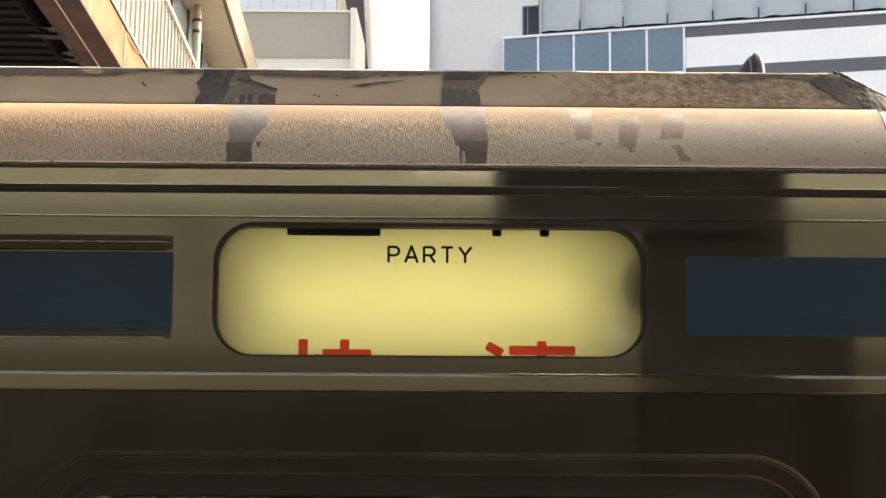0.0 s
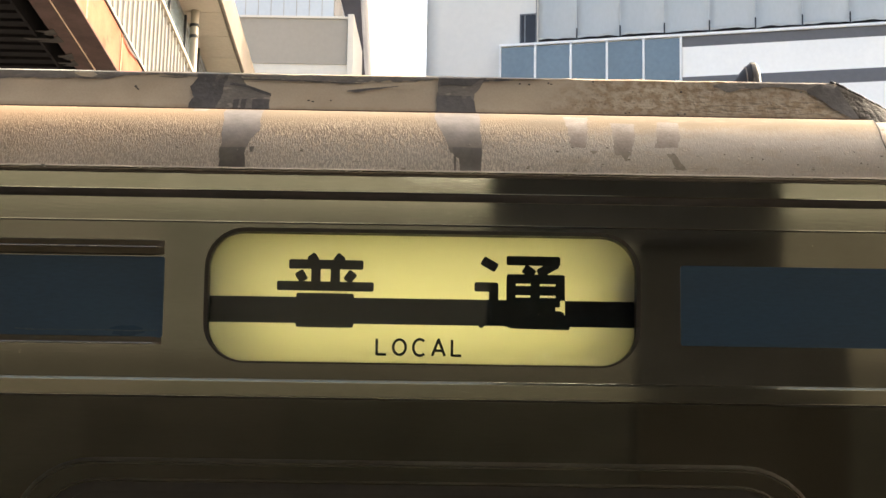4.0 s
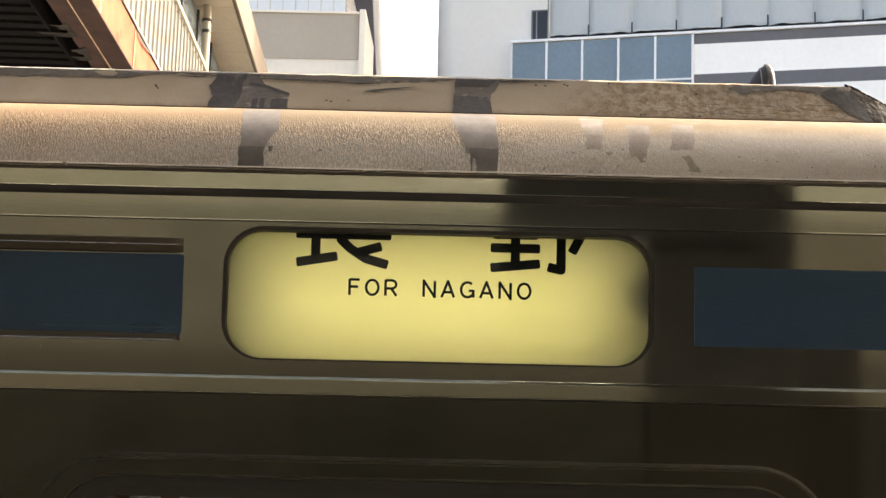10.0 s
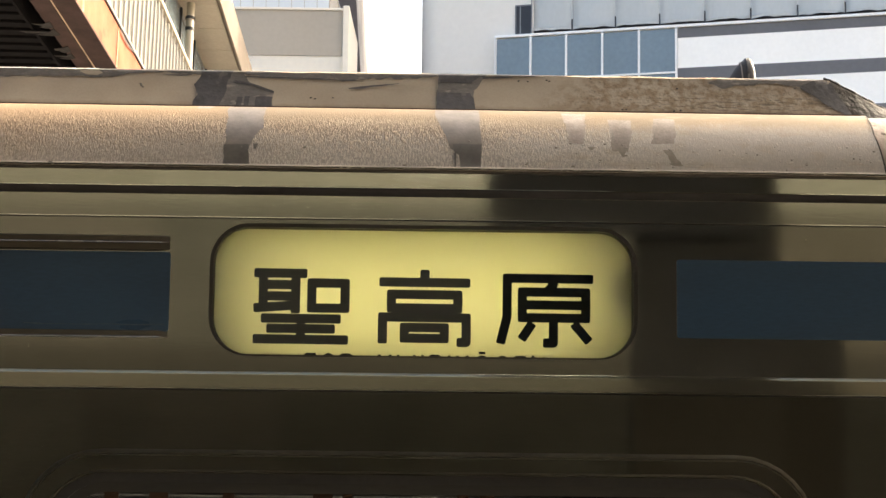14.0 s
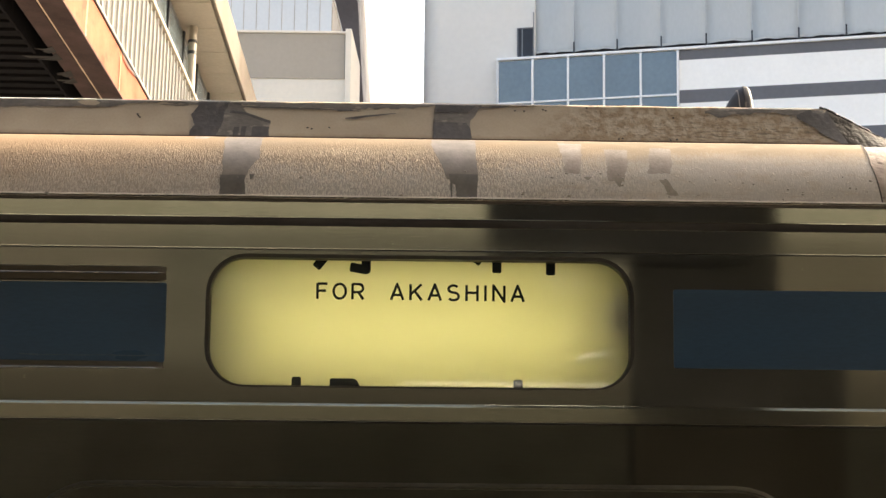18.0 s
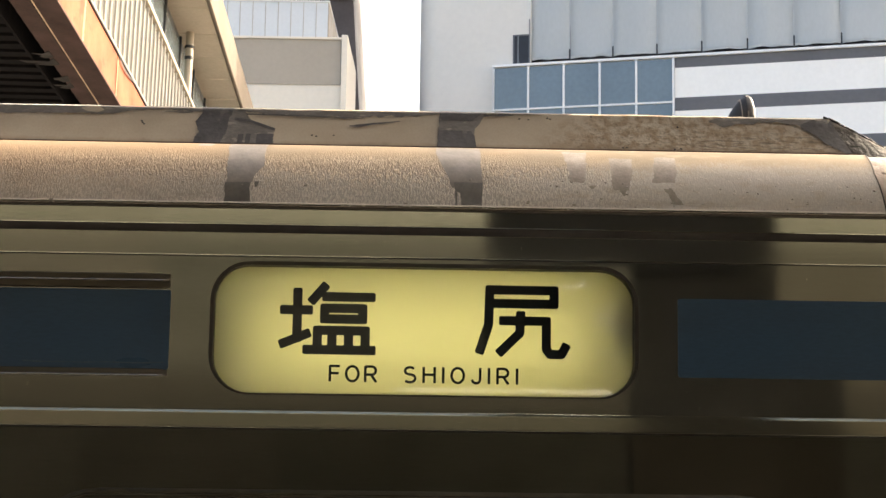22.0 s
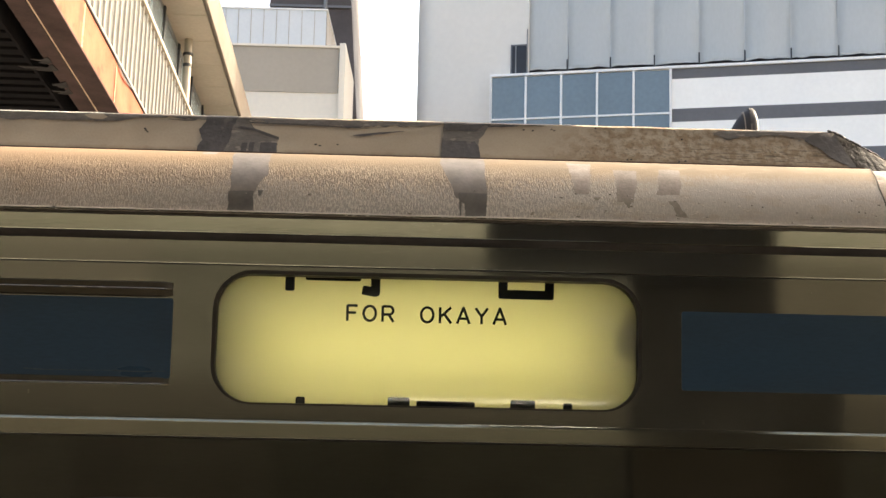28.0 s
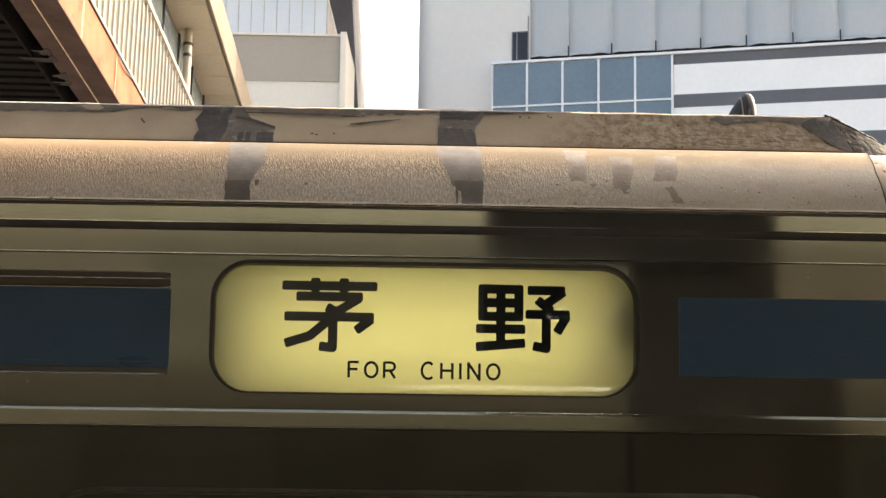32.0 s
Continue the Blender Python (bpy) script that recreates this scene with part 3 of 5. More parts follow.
def cabinet(x0, x1, y0, y1, h):
    t = thing("platform_cabinet", "tall dark steel cabinet standing on the platform", "cabinet", ((x0 + x1) / 2, (y0 + y1) / 2, 0))
    w, d = (x1 - x0) / 2, (y1 - y0) / 2
    part("body", box(-w, w, -d, d, 0.05, h, 0.012), BLACK_PAINT, t)
    part("plinth", box(-w + 0.02, w - 0.02, -d + 0.02, d - 0.02, 0, 0.05), BLACK_PAINT, t)
    for s in (-1, 1):
        door = part("door", box(s * w / 2 - w / 2 + 0.012, s * w / 2 + w / 2 - 0.012, d, d + 0.012, 0.12, h - 0.08, 0.003), BLACK_PAINT, t)
        # added door face, toned like the pillar's for the same reflection
        part("lower_sheet", box(s * w / 2 - w / 2 + 0.015, s * w / 2 + w / 2 - 0.015, d + 0.012, d + 0.016, 0.13, 1.93, 0.001), LOWER_TONE, door, "added lower door face, darkened for its reflection")
        part("handle", box(s * 0.04 - 0.012, s * 0.04 + 0.012, d + 0.016, d + 0.034, 1.0, 1.16, 0.004), STEEL_DARK, door)


cabinet(0.90, 1.605, -3.1, -2.61, 2.25)


def hanging_board(x0, x1, y, z0, z1):
    t = thing("hanging_sign_box", "dark grey sign box hung under the platform canopy", "sign box", ((x0 + x1) / 2, y, z0))
    w = (x1 - x0) / 2
    part("case", box(-w, w, -0.025, 0.025, 0, z1 - z0, 0.006), BOX_PAINT, t)
    for s in (-0.7, 0.7):
        part("hanger", cylinder((s * w, 0, z1 - z0), (s * w, 0, 3.8 - z0), 0.016, 10), BOX_PAINT, t)


hanging_board(0.227, 1.174, -2.272, 2.475, 3.10)


def glint_lamp(x, y):
    # unseen lamp, added only so the creased film glints
    t = thing("platform_lamp", "unseen white lamp added to make glints in the film", "lamp", (x, y, 3.64))
    part("housing", box(-0.62, 0.62, -0.05, 0.05, 0.05, 0.16, 0.008), WHITE_METAL, t)
    part("diffuser", box(-0.58, 0.58, -0.045, 0.045, -0.03, 0.05, 0.006), LAMP_GLOW, t, "added glowing diffuser")
    for s in (-0.59, 0.59):
        part("lamp_holder", box(s - 0.015, s + 0.015, -0.02, 0.02, 0.0, 0.06, 0.003), WHITE_METAL, t)


glint_lamp(0.85, -2.9)


def glint_strip():
    # unseen glowing strip, added for the pale bar reflected in the sign pane
    t = thing("lit_signboard", "unseen glowing strip added to mirror in the sign pane", "signboard", (1.9, -25.9, 6.67))
    part("case", box(-2.5, 2.5, -0.08, 0.02, 0.0, 0.12, 0.01), WHITE_METAL, t)
    part("face", box(-2.45, 2.45, 0.02, 0.03, 0.01, 0.11), GLINT_STRIP_GLOW, t, "glowing white face")


glint_strip()

# ---- train car ----
CAR_X0, CAR_X1 = -17.6, 1.9
car = thing("train_car", "stainless steel commuter train car with blue stripe and tan roof", "train car", (0, 0, 0))
SIGN = rounded(-0.3555, 0.3675, 2.0150, 2.2390, 0.066)
SIGN_IN = rounded(-0.3488, 0.3607, 2.0180, 2.2325, 0.060)
WIN_OUT = rounded(-0.66, 0.668, 0.98, 1.857, 0.135)
WIN_IN = rounded(-0.622, 0.63, 1.02, 1.82, 0.105)


def rect(x0, x1, z0, z1):
    return [(x0, z0), (x1, z0), (x1, z1), (x0, z1)]


def ring(loops):
    """A band of faces through loops of (x, z) outlines, each at its depth."""
    bm = bmesh.new()
    rows = [[bm.verts.new((x, y, z)) for x, z in loop] for loop, y in loops]
    for a, b in zip(rows, rows[1:]):
        for i in range(len(a)):
            j = (i + 1) % len(a)
            bm.faces.new((a[i], a[j], b[j], b[i]))
    return bm


def train_side():
    part("cant_panel", sweep([(0.03, 2.3005), (0.002, 2.3005), (0.0, 2.3012), (-0.0005, 2.3025), (-0.0005, 2.3305), (0.03, 2.3305)], CAR_X0, CAR_X1, 1, True), STEEL, car)
    part("drain_groove", box(CAR_X0, CAR_X1, 0.006, 0.03, 2.2875, 2.3005), GROOVE, car, "dark recessed groove")
    part("upper_panel", box(CAR_X0, CAR_X1, 0.0, 0.03, 2.2480, 2.2885, 0.0015), STEEL_SATIN, car)
    part("panel_seam", box(CAR_X0, CAR_X1, 0.002, 0.03, 2.2460, 2.2480), SEAM, car, "thin dark seam")
    part("window_panel", plate(rect(CAR_X0, CAR_X1, 1.9885, 2.2460), [SIGN], 0.0005, 0.014), STEEL, car)
    # moulding: a ledge with a rounded bright upper edge and a flat face
    part("belt_moulding", sweep([(0.014, 1.9890), (-0.0042, 1.9890), (-0.00435, 1.9887), (-0.00445, 1.9881), (-0.0049, 1.9850), (-0.00503, 1.9843), (-0.00507, 1.9835), (-0.00596, 1.9617), (-0.0060, 1.9606),
                                 (-0.0058, 1.9600), (0.014, 1.9600)], CAR_X0, CAR_X1, 1, True), STEEL_BRIGHT, car, "bright ribbed steel moulding", True)
    part("moulding_shadow_gap", box(CAR_X0, CAR_X1, 0.003, 0.014, 1.9565, 1.9595), SEAM, car)
    part("lower_panel", plate(rect(CAR_X0, CAR_X1, -0.1, 1.9565), [WIN_OUT], 0.001, 0.016), STEEL, car)
    part("underframe", box(CAR_X0, CAR_X1, 0.05, 2.85, -0.55, -0.1, 0.02), DARK_STEEL, car)
    for x in (-15.9, -13.8, -1.9, 0.2):
        for y in (0.72, 1.79):
            part("wheel", cylinder((x, y, -0.67), (x, y + 0.13, -0.67), 0.43, 40), DARK_STEEL, car)
    part("far_side", box(CAR_X0, CAR_X1, 2.87, 2.9, -0.1, 2.34), STEEL, car)
    for x in range(-11, 2):
        part("far_window", box(x * 1.5 + 0.1, x * 1.5 + 1.5, 2.862, 2.871, 0.85, 1.60, 0.003), OPENING, car, "dark window of the far side")
    part("end_wall", box(CAR_X0, CAR_X0 + 0.04, 0.03, 2.87, -0.1, 2.34), STEEL, car)
    part("end_wall", box(CAR_X1 - 0.04, CAR_X1, 0.03, 2.87, -0.1, 2.34), STEEL, car)
    part("floor_panel", box(CAR_X0 + 0.04, CAR_X1 - 0.04, 0.016, 2.87, -0.1, 0.0), CABIN, car)
    part("cabin_ceiling", box(CAR_X0 + 0.04, CAR_X1 - 0.04, 0.34, 2.87, 2.16, 2.2), CABIN, car)
    # window set into the lower panel
    part("window_frame", plate(rounded(-0.655, 0.663, 0.985, 1.852, 0.13), [WIN_IN], -0.0045, 0.02), STEEL, car, "dull steel window frame")
    part("frame_edge", ring([(rounded(-0.662, 0.670, 0.978, 1.859, 0.137), 0.0012), (rounded(-0.660, 0.668, 0.980, 1.857, 0.135), -0.0016), (rounded(-0.656, 0.664, 0.984, 1.853, 0.131), -0.0042),
                             (rounded(-0.651, 0.659, 0.989, 1.848, 0.126), -0.0048)]), STEEL_EDGE, car, "rounded frame edge", True)
    part("frame_lip", ring([(rounded(-0.628, 0.636, 1.014, 1.826, 0.111), -0.0044), (rounded(-0.6255, 0.6335, 1.0165, 1.8235, 0.1085), -0.0062), (rounded(-0.6225, 0.6305, 1.0195, 1.8205, 0.1055), -0.0030)]), STEEL_EDGE, car, "inner lip of the frame", True)
    part("window_gasket", plate(rounded(-0.622, 0.63, 1.02, 1.82, 0.105), [rounded(-0.606, 0.614, 1.036, 1.804, 0.090)], 0.004, 0.018), RUBBER, car)
    part("sash_rail", plate(rounded(-0.606, 0.614, 1.036, 1.804, 0.090), [rounded(-0.588, 0.596, 1.054, 1.7870, 0.072)], 0.008, 0.02), SASH, car)
    g = part("window_pane", plate(rounded(-0.588, 0.596, 1.054, 1.7870, 0.072), [], 0.011, 0.015), SMOKED, car)
    g.visible_shadow = False
    # blue bands with pressed rails above and below on one side
    part("blue_stripe", plate(rounded(CAR_X0 + 0.1, -0.4225, 2.0540, 2.1880, 0.004, 2), [], -0.0012, 0.0005), BLUE, car, "dark blue painted stripe")
    part("blue_stripe", plate(rounded(0.4345, CAR_X1, 2.0535, 2.1865, 0.004, 2), [], -0.0012, 0.0005), BLUE, car, "dark blue painted stripe")
    for z in (2.2035, 2.0445):
        # pressed rail: two shallow flanks and a sharp rib between, fading out at its end
        shape = [(0.0, 0.0125), (-0.0030, 0.0102), (-0.0040, 0.0024), (-0.0070, 0.0010), (-0.0076, 0.0), (-0.0070, -0.0006), (-0.0040, -0.0012), (-0.0036, -0.0110), (0.0, -0.0140)]
        if z < 2.1:
            shape[6:] = [(-0.0010, -0.0016), (-0.0005, -0.0110), (0.0, -0.0140)]
        rows = [(CAR_X0 + 0.1, 1.0, 1.0), (-0.4420, 1.0, 1.0), (-0.4380, 0.95, 0.98), (-0.4330, 0.80, 0.95), (-0.4285, 0.50, 0.90), (-0.4240, 0.10, 0.84)]
        bm = bmesh.new()
        rings = [[bm.verts.new((x, 0.0004 + y * tall, z + dz * wide)) for y, dz in shape] for x, tall, wide in rows]
        for a, b in zip(rings, rings[1:]):
            for k in range(len(shape) - 1 if z > 2.1 else 6):
                bm.faces.new((a[k], a[k + 1], b[k + 1], b[k]))
        rail = part("pressed_rail", bm, STEEL_DARK, car, "brownish pressed steel rail", True)
        # strip of brighter metal that paints the highlight along the rib
        part("rib_edge", sweep([(-0.0074, z + 0.0012), (-0.0084, z), (-0.0084, z - 0.0005), (-0.0074, z - 0.0005)], CAR_X0 + 0.1, -0.4365, 1, True),
             STEEL_EDGE_BRIGHT, rail, "brighter metal strip as the rib's edge highlight")
    rows = []
    for i in range(61):
        x = -0.665 + 0.235 * i / 60
        z = 2.0650 + 0.0016 * noise.noise((x * 20, 1, 1)) + 0.003 * (i / 60 - 0.5) ** 2
        w = max(0.0003, 0.0010 * (0.8 + 1.2 * noise.noise((x * 60, 2, 2))))
        rows.append([(x, -0.0014, z - w), (x, -0.0014, z + w)])
    part("paint_scuff", grid_mesh(rows), PALE_BLUE, car, "thin pale line on the stripe")
    # spot welds
    for x, z in ((-0.286, 2.2685), (0.131, 2.2685), (0.606, 2.2685), (-0.75, 2.2685), (0.655, 2.222), (-0.655, 2.0285), (0.47, 2.0015), (0.30, 1.968), (-0.66, 1.969)):
        weld = bmesh.new()
        bmesh.ops.create_uvsphere(weld, u_segments=12, v_segments=6, radius=1.0, matrix=Matrix.Translation((x, 0.001 if z > 1.99 else -0.004, z)) @ Matrix.Diagonal((0.003, 0.0007, 0.004, 1)))
        part("spot_weld", weld, STEEL, car, "", True)


train_side()


def eave_profile(steps=42, lift=0.0):
    pts = []
    for i in range(steps + 1):
        a = radians(4 + 82 * i / steps)
        pts.append((EAVE_RY - (EAVE_RY + lift) * math.cos(a), EAVE_Z + (EAVE_RZ + lift) * math.sin(a)))
    return pts


ROOF_TOP_Z = 2.5443
ROOF_EDGE = [(0.132, 2.460), (0.141, 2.476), (0.153, 2.500), (0.163, 2.522), (0.170, ROOF_TOP_Z - 0.004), (0.178, ROOF_TOP_Z)]


def along(points, at):
    """A value between points of (place, value)."""
    for (a, va), (b, vb) in zip(points, points[1:]):
        if at <= b:
            break
    return va + (vb - va) * min(1.0, max(0.0, (at - a) / (b - a)))


def on_eave(z, lift):
    h = min(0.9995, max(0.0, (z - EAVE_Z) / EAVE_RZ))
    return EAVE_RY - (EAVE_RY + lift) * math.sqrt(1 - h * h)


def on_edge(z, lift):
    return along([(b, a) for a, b in ROOF_EDGE], z) - lift


def ragged(a, b, seed, jag):
    return jag * (noise.noise((a * 45, b * 7, seed)) + 0.45 * noise.noise((a * 190, b * 7, seed + 3)))


def upright_daub(name, left, right, mat, surface, lift, jag, label="smooth repair band, darkened as a canopy reflection"):
    """A coat of paint or tar between two upright ragged edges, given as points of (z, x)."""
    z0, z1 = left[0][0], left[-1][0]
    n = max(6, int((z1 - z0) / 0.0022))
    rows = []
    for i in range(n + 1):
        z = z0 + (z1 - z0) * i / n
        a = along(left, z) + ragged(z, left[0][1], 1, jag)
        b = max(a + 0.0008, along(right, z) + ragged(z, right[0][1], 6, jag))
        row = []
        for q in range(9):
            x = a + (b - a) * q / 8
            h = z + (ragged(x, z0, 9, jag * 0.5) if i in (0, n) else 0)
            row.append((x, surface(h, lift), h))
        rows.append(row)
    part(name, grid_mesh(rows), mat, car, label, True)


def level_daub(name, lower, upper, mat, surface, lift, jag, label="ragged grey tar along the roof edge"):
    """A smear between two level ragged edges, given as points of (x, z)."""
    x0, x1 = lower[0][0], lower[-1][0]
    n = max(10, int((x1 - x0) * 260))
    rows = []
    for i in range(n + 1):
        x = x0 + (x1 - x0) * i / n
        b = along(upper, x) + ragged(x, upper[0][0], 2, jag * 0.4)
        b = min(b, ROOF_TOP_Z - 0.0005) if surface is on_edge else b
        a = min(b - 0.0004, along(lower, x) + ragged(x, lower[0][0], 5, jag))
        rows.append([(x, surface(a + (b - a) * q / 5, lift), a + (b - a) * q / 5) for q in range(6)])
    part(name, grid_mesh(rows), mat, car, label, True)


def train_roof():
    # chipped gutter lip under the rounded eave
    def chipped(x, j):
        return (0, -0.0012 * noise.noise((x * 40, j, 0)), 0.0012 * noise.noise((x * 55, j, 5)))

    def worn(x, j):
        return (0, -0.0007 * noise.noise((x * 40, 3, 0)), 0.0006 * noise.noise((x * 55, 3, 5)))
    part("gutter_lip", sweep([(0.012, 2.3297), (-0.010, 2.3297), (-0.0122, 2.3310), (-0.012, 2.3342), (-0.006, 2.3367), (0.012, 2.3367)], CAR_X0, CAR_X1, 920, True, chipped),
         GUTTER, car, "dark gutter edge")
    part("lip_edge", sweep([(0.0, 2.3360), (-0.0140, 2.3358), (-0.0150, 2.3364), (-0.0143, 2.3382), (0.0, 2.3392)], CAR_X0, CAR_X1, 920, True, worn),
         LIP, car, "chipped pale gutter lip")
    part("lower_lip", sweep([(-0.008, 2.3326), (-0.0136, 2.3325), (-0.0142, 2.3330), (-0.0137, 2.3337), (-0.008, 2.3339)], CAR_X0, CAR_X1, 920, True, worn),
         RIM, car, "thin pale lower edge of the gutter")
    part("gutter_sealant", box(CAR_X0, CAR_X1, -0.004, 0.02, 2.3290, 2.3300), SEAM, car)

    def seam_x(j):
        # the end follows a rounded seam
        return along([(0, 0.796), (7, 0.792), (17, 0.787), (29, 0.793), (42, 0.806)], j)

    def end_curve(x, j):
        return (seam_x(j) - 0.806 if x > 0.80 else 0, 0, 0)
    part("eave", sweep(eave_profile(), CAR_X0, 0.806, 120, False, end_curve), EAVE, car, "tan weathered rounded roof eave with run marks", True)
    part("eave_end", sweep([(y + 0.004, z - 0.003) for y, z in eave_profile()], 0.745, CAR_X1, 12), END_ROOF, car, "gritty eave beyond the seam", True)
    rows = [[(seam_x(i) + d, y, z) for d in (-0.0013, 0.0013)] for i, (y, z) in enumerate(eave_profile(42, 0.0008))]
    part("eave_seam", grid_mesh(rows), SEAM, car, "dark seam at the end of the eave")
    # raised roof edge above the eave, sloping off at its end
    top = ROOF_TOP_Z
    prof = ROOF_EDGE + [(0.22, top + 0.006), (0.45, top + 0.018), (1.4, top + 0.026)]

    def slant(j):
        return 0.036 * max(0.0, (top - prof[j][1]) / (top - 2.46))

    def uneven(x, j):
        return (slant(j) if x > 0.75 else 0, 0.0012 * noise.noise((x * 9, j * 0.7, 2)), 0.0012 * noise.noise((x * 14, j * 0.3, 9)) + (0.0012 * noise.noise((x * 70, 1, 4)) if j > 4 else 0))
    part("roof_edge", sweep(prof, CAR_X0, 0.755, 520, False, uneven), FASCIA, car, "dusty brown raised roof edge", True)
    # sloping end of the raised edge, tarred and lumpy
    rows = []
    for i in range(25):
        k = i / 24
        row = []
        for j, (y, z) in enumerate(prof):
            x = 0.755 + slant(j) + (0.155 - slant(j)) * k
            dx, dy, dz = uneven(0.755, j)
            h = 2.460 + (z - 2.460) * (1 - k) ** 0.95
            lump = 0.0030 * noise.noise((x * 75, j * 1.3, 4)) * min(1, i / 2)
            row.append((x, y + dy + lump, h + dz + lump))
        rows.append(row)
    part("roof_edge_end", grid_mesh(rows), WEDGE, car, "tarred sloping end of the raised roof edge", True)
    # lumps of tar along the top of the slope
    for i in range(13):
        k = i / 12
        x = 0.752 + 0.125 * k
        h = 2.460 + (top - 2.460) * (1 - (x - 0.755) / 0.155 if x > 0.755 else 1) ** 0.95
        lump = bmesh.new()
        bmesh.ops.create_icosphere(lump, subdivisions=2, radius=1.0, matrix=Matrix.Translation((x, 0.176, h)) @ Matrix.Rotation(radians(32), 4, "Y") @ Matrix.Diagonal((0.006 + 0.003 * (i * 7 % 3), 0.006, 0.0022 + 0.0006 * (i % 3), 1)))
        for v in lump.verts:
            v.co += Vector((0, 0, 0.0012 * noise.noise(v.co * 160)))
        part("tar_lump", lump, SEAM, car, "black lump of tar", True)
    part("roof_end_cover", box(0.6, 1.85, 0.20, 1.4, 2.40, 2.462), ROOF_TOP, car)
    # rusty line whose dark colour also paints the contact shadow of the joint
    part("edge_joint", box(CAR_X0, 0.80, 0.1315, 0.142, 2.4640, 2.4685), RUSTY_SHADE, car, "rusty joint line with its contact shadow painted in")
    part("roof_cover", sweep([(0.12, 2.455), (0.6, 2.485), (1.45, 2.50), (2.3, 2.485), (2.78, 2.455), (2.9, 2.34)], CAR_X0, CAR_X1, 1), ROOF_TOP, car, "", True)

    # coated repair bands over the joint: on the rounded eave
    # sky and canopy reflections painted as a pale upper and dark lower part
    upright_daub("worn_band", [(2.366, -0.340), (2.386, -0.337), (2.420, -0.339), (2.447, -0.343), (2.4645, -0.345)],
                 [(2.366, -0.297), (2.386, -0.292), (2.409, -0.276), (2.448, -0.278), (2.4645, -0.277)], PALE_COAT, on_eave, 0.0003, 0.0035, "smooth grey repair band, paled as a sky reflection")
    upright_daub("repair_band", [(2.3325, -0.338), (2.376, -0.340)], [(2.3325, -0.295), (2.376, -0.297)], TAPE, on_eave, 0.0006, 0.0030)
    upright_daub("repair_band", [(2.368, -0.288), (2.378, -0.290)], [(2.368, -0.284), (2.378, -0.281)], TAPE, on_eave, 0.0006, 0.0010)
    upright_daub("worn_band", [(2.372, 0.050), (2.391, 0.042), (2.420, 0.030), (2.446, 0.0225), (2.4645, 0.022)],
                 [(2.372, 0.1000), (2.4645, 0.1008)], PALE_COAT, on_eave, 0.0003, 0.0030, "smooth grey repair band, paled as a sky reflection")
    upright_daub("repair_band", [(2.3325, 0.066), (2.362, 0.063), (2.367, 0.055), (2.382, 0.053)], [(2.3325, 0.1005), (2.382, 0.1008)], TAPE, on_eave, 0.0006, 0.0022)
    upright_daub("repair_band", [(2.3345, 0.0555), (2.366, 0.054)], [(2.3345, 0.0585), (2.366, 0.058)], TAPE, on_eave, 0.0006, 0.0012)
    upright_daub("worn_patch", [(2.386, 0.253), (2.425, 0.250), (2.452, 0.244)], [(2.386, 0.276), (2.425, 0.285), (2.452, 0.288)], FAINT, on_eave, 0.0002, 0.006, "faint worn patch")
    upright_daub("worn_patch", [(2.372, 0.328), (2.40, 0.326), (2.437, 0.325)], [(2.372, 0.356), (2.40, 0.362), (2.437, 0.365)], FAINT, on_eave, 0.0002, 0.005, "faint worn patch")
    upright_daub("worn_patch", [(2.388, 0.398), (2.41, 0.400), (2.442, 0.406)], [(2.388, 0.436), (2.41, 0.440), (2.442, 0.442)], FAINT, on_eave, 0.0002, 0.005, "faint worn patch")
    upright_daub("tar_drip", [(2.362, 0.343), (2.372, 0.337), (2.380, 0.333)], [(2.362, 0.347), (2.372, 0.351), (2.380, 0.357)], STAIN, on_eave, 0.0006, 0.0025, "dark drip of coating")
    upright_daub("worn_patch", [(2.348, 0.430), (2.376, 0.412)], [(2.348, 0.447), (2.376, 0.428)], STAIN, on_eave, 0.0004, 0.004, "faint worn patch")
    upright_daub("tar_drip", [(2.374, 0.288), (2.380, 0.284)], [(2.374, 0.293), (2.380, 0.298)], STAIN, on_eave, 0.0006, 0.0020, "dark drip of coating")
    upright_daub("worn_patch", [(2.452, -0.398), (2.4645, -0.402)], [(2.452, -0.376), (2.4645, -0.366)], FAINT, on_eave, 0.0003, 0.004, "faint worn patch")
    # on the raised roof edge
    level_daub("tar_smear", [(-2.6, 2.524), (-0.78, 2.5240), (-0.64, 2.5265), (-0.57, 2.5250), (-0.535, 2.5345), (-0.47, 2.5370), (-0.41, 2.5330)], [(-2.6, 2.5443), (-0.41, 2.5443)],
               TAPE_GREY, on_edge, 0.0010, 0.0035)
    level_daub("bare_patch", [(-0.634, 2.5365), (-0.620, 2.5300), (-0.600, 2.5285), (-0.592, 2.5330)], [(-0.634, 2.5375), (-0.618, 2.5400), (-0.600, 2.5395), (-0.592, 2.5345)],
               FASCIA, on_edge, 0.0016, 0.0012, "bare patch in the tar")
    level_daub("tar_smear", [(-0.48, 2.5318), (-0.45, 2.5296), (-0.428, 2.5320)], [(-0.48, 2.5330), (-0.45, 2.5325), (-0.428, 2.5335)], TAPE_GREY, on_edge, 0.0012, 0.0010, "thin tar smear")
    upright_daub("tar_patch", [(2.462, -0.372), (2.500, -0.372), (2.520, -0.366), (2.5438, -0.352)], [(2.462, -0.275), (2.490, -0.2755), (2.499, -0.274), (2.503, -0.292), (2.516, -0.318), (2.5438, -0.338)],
                 TAPE_GREY, on_edge, 0.0010, 0.0035, "grey tar patch")
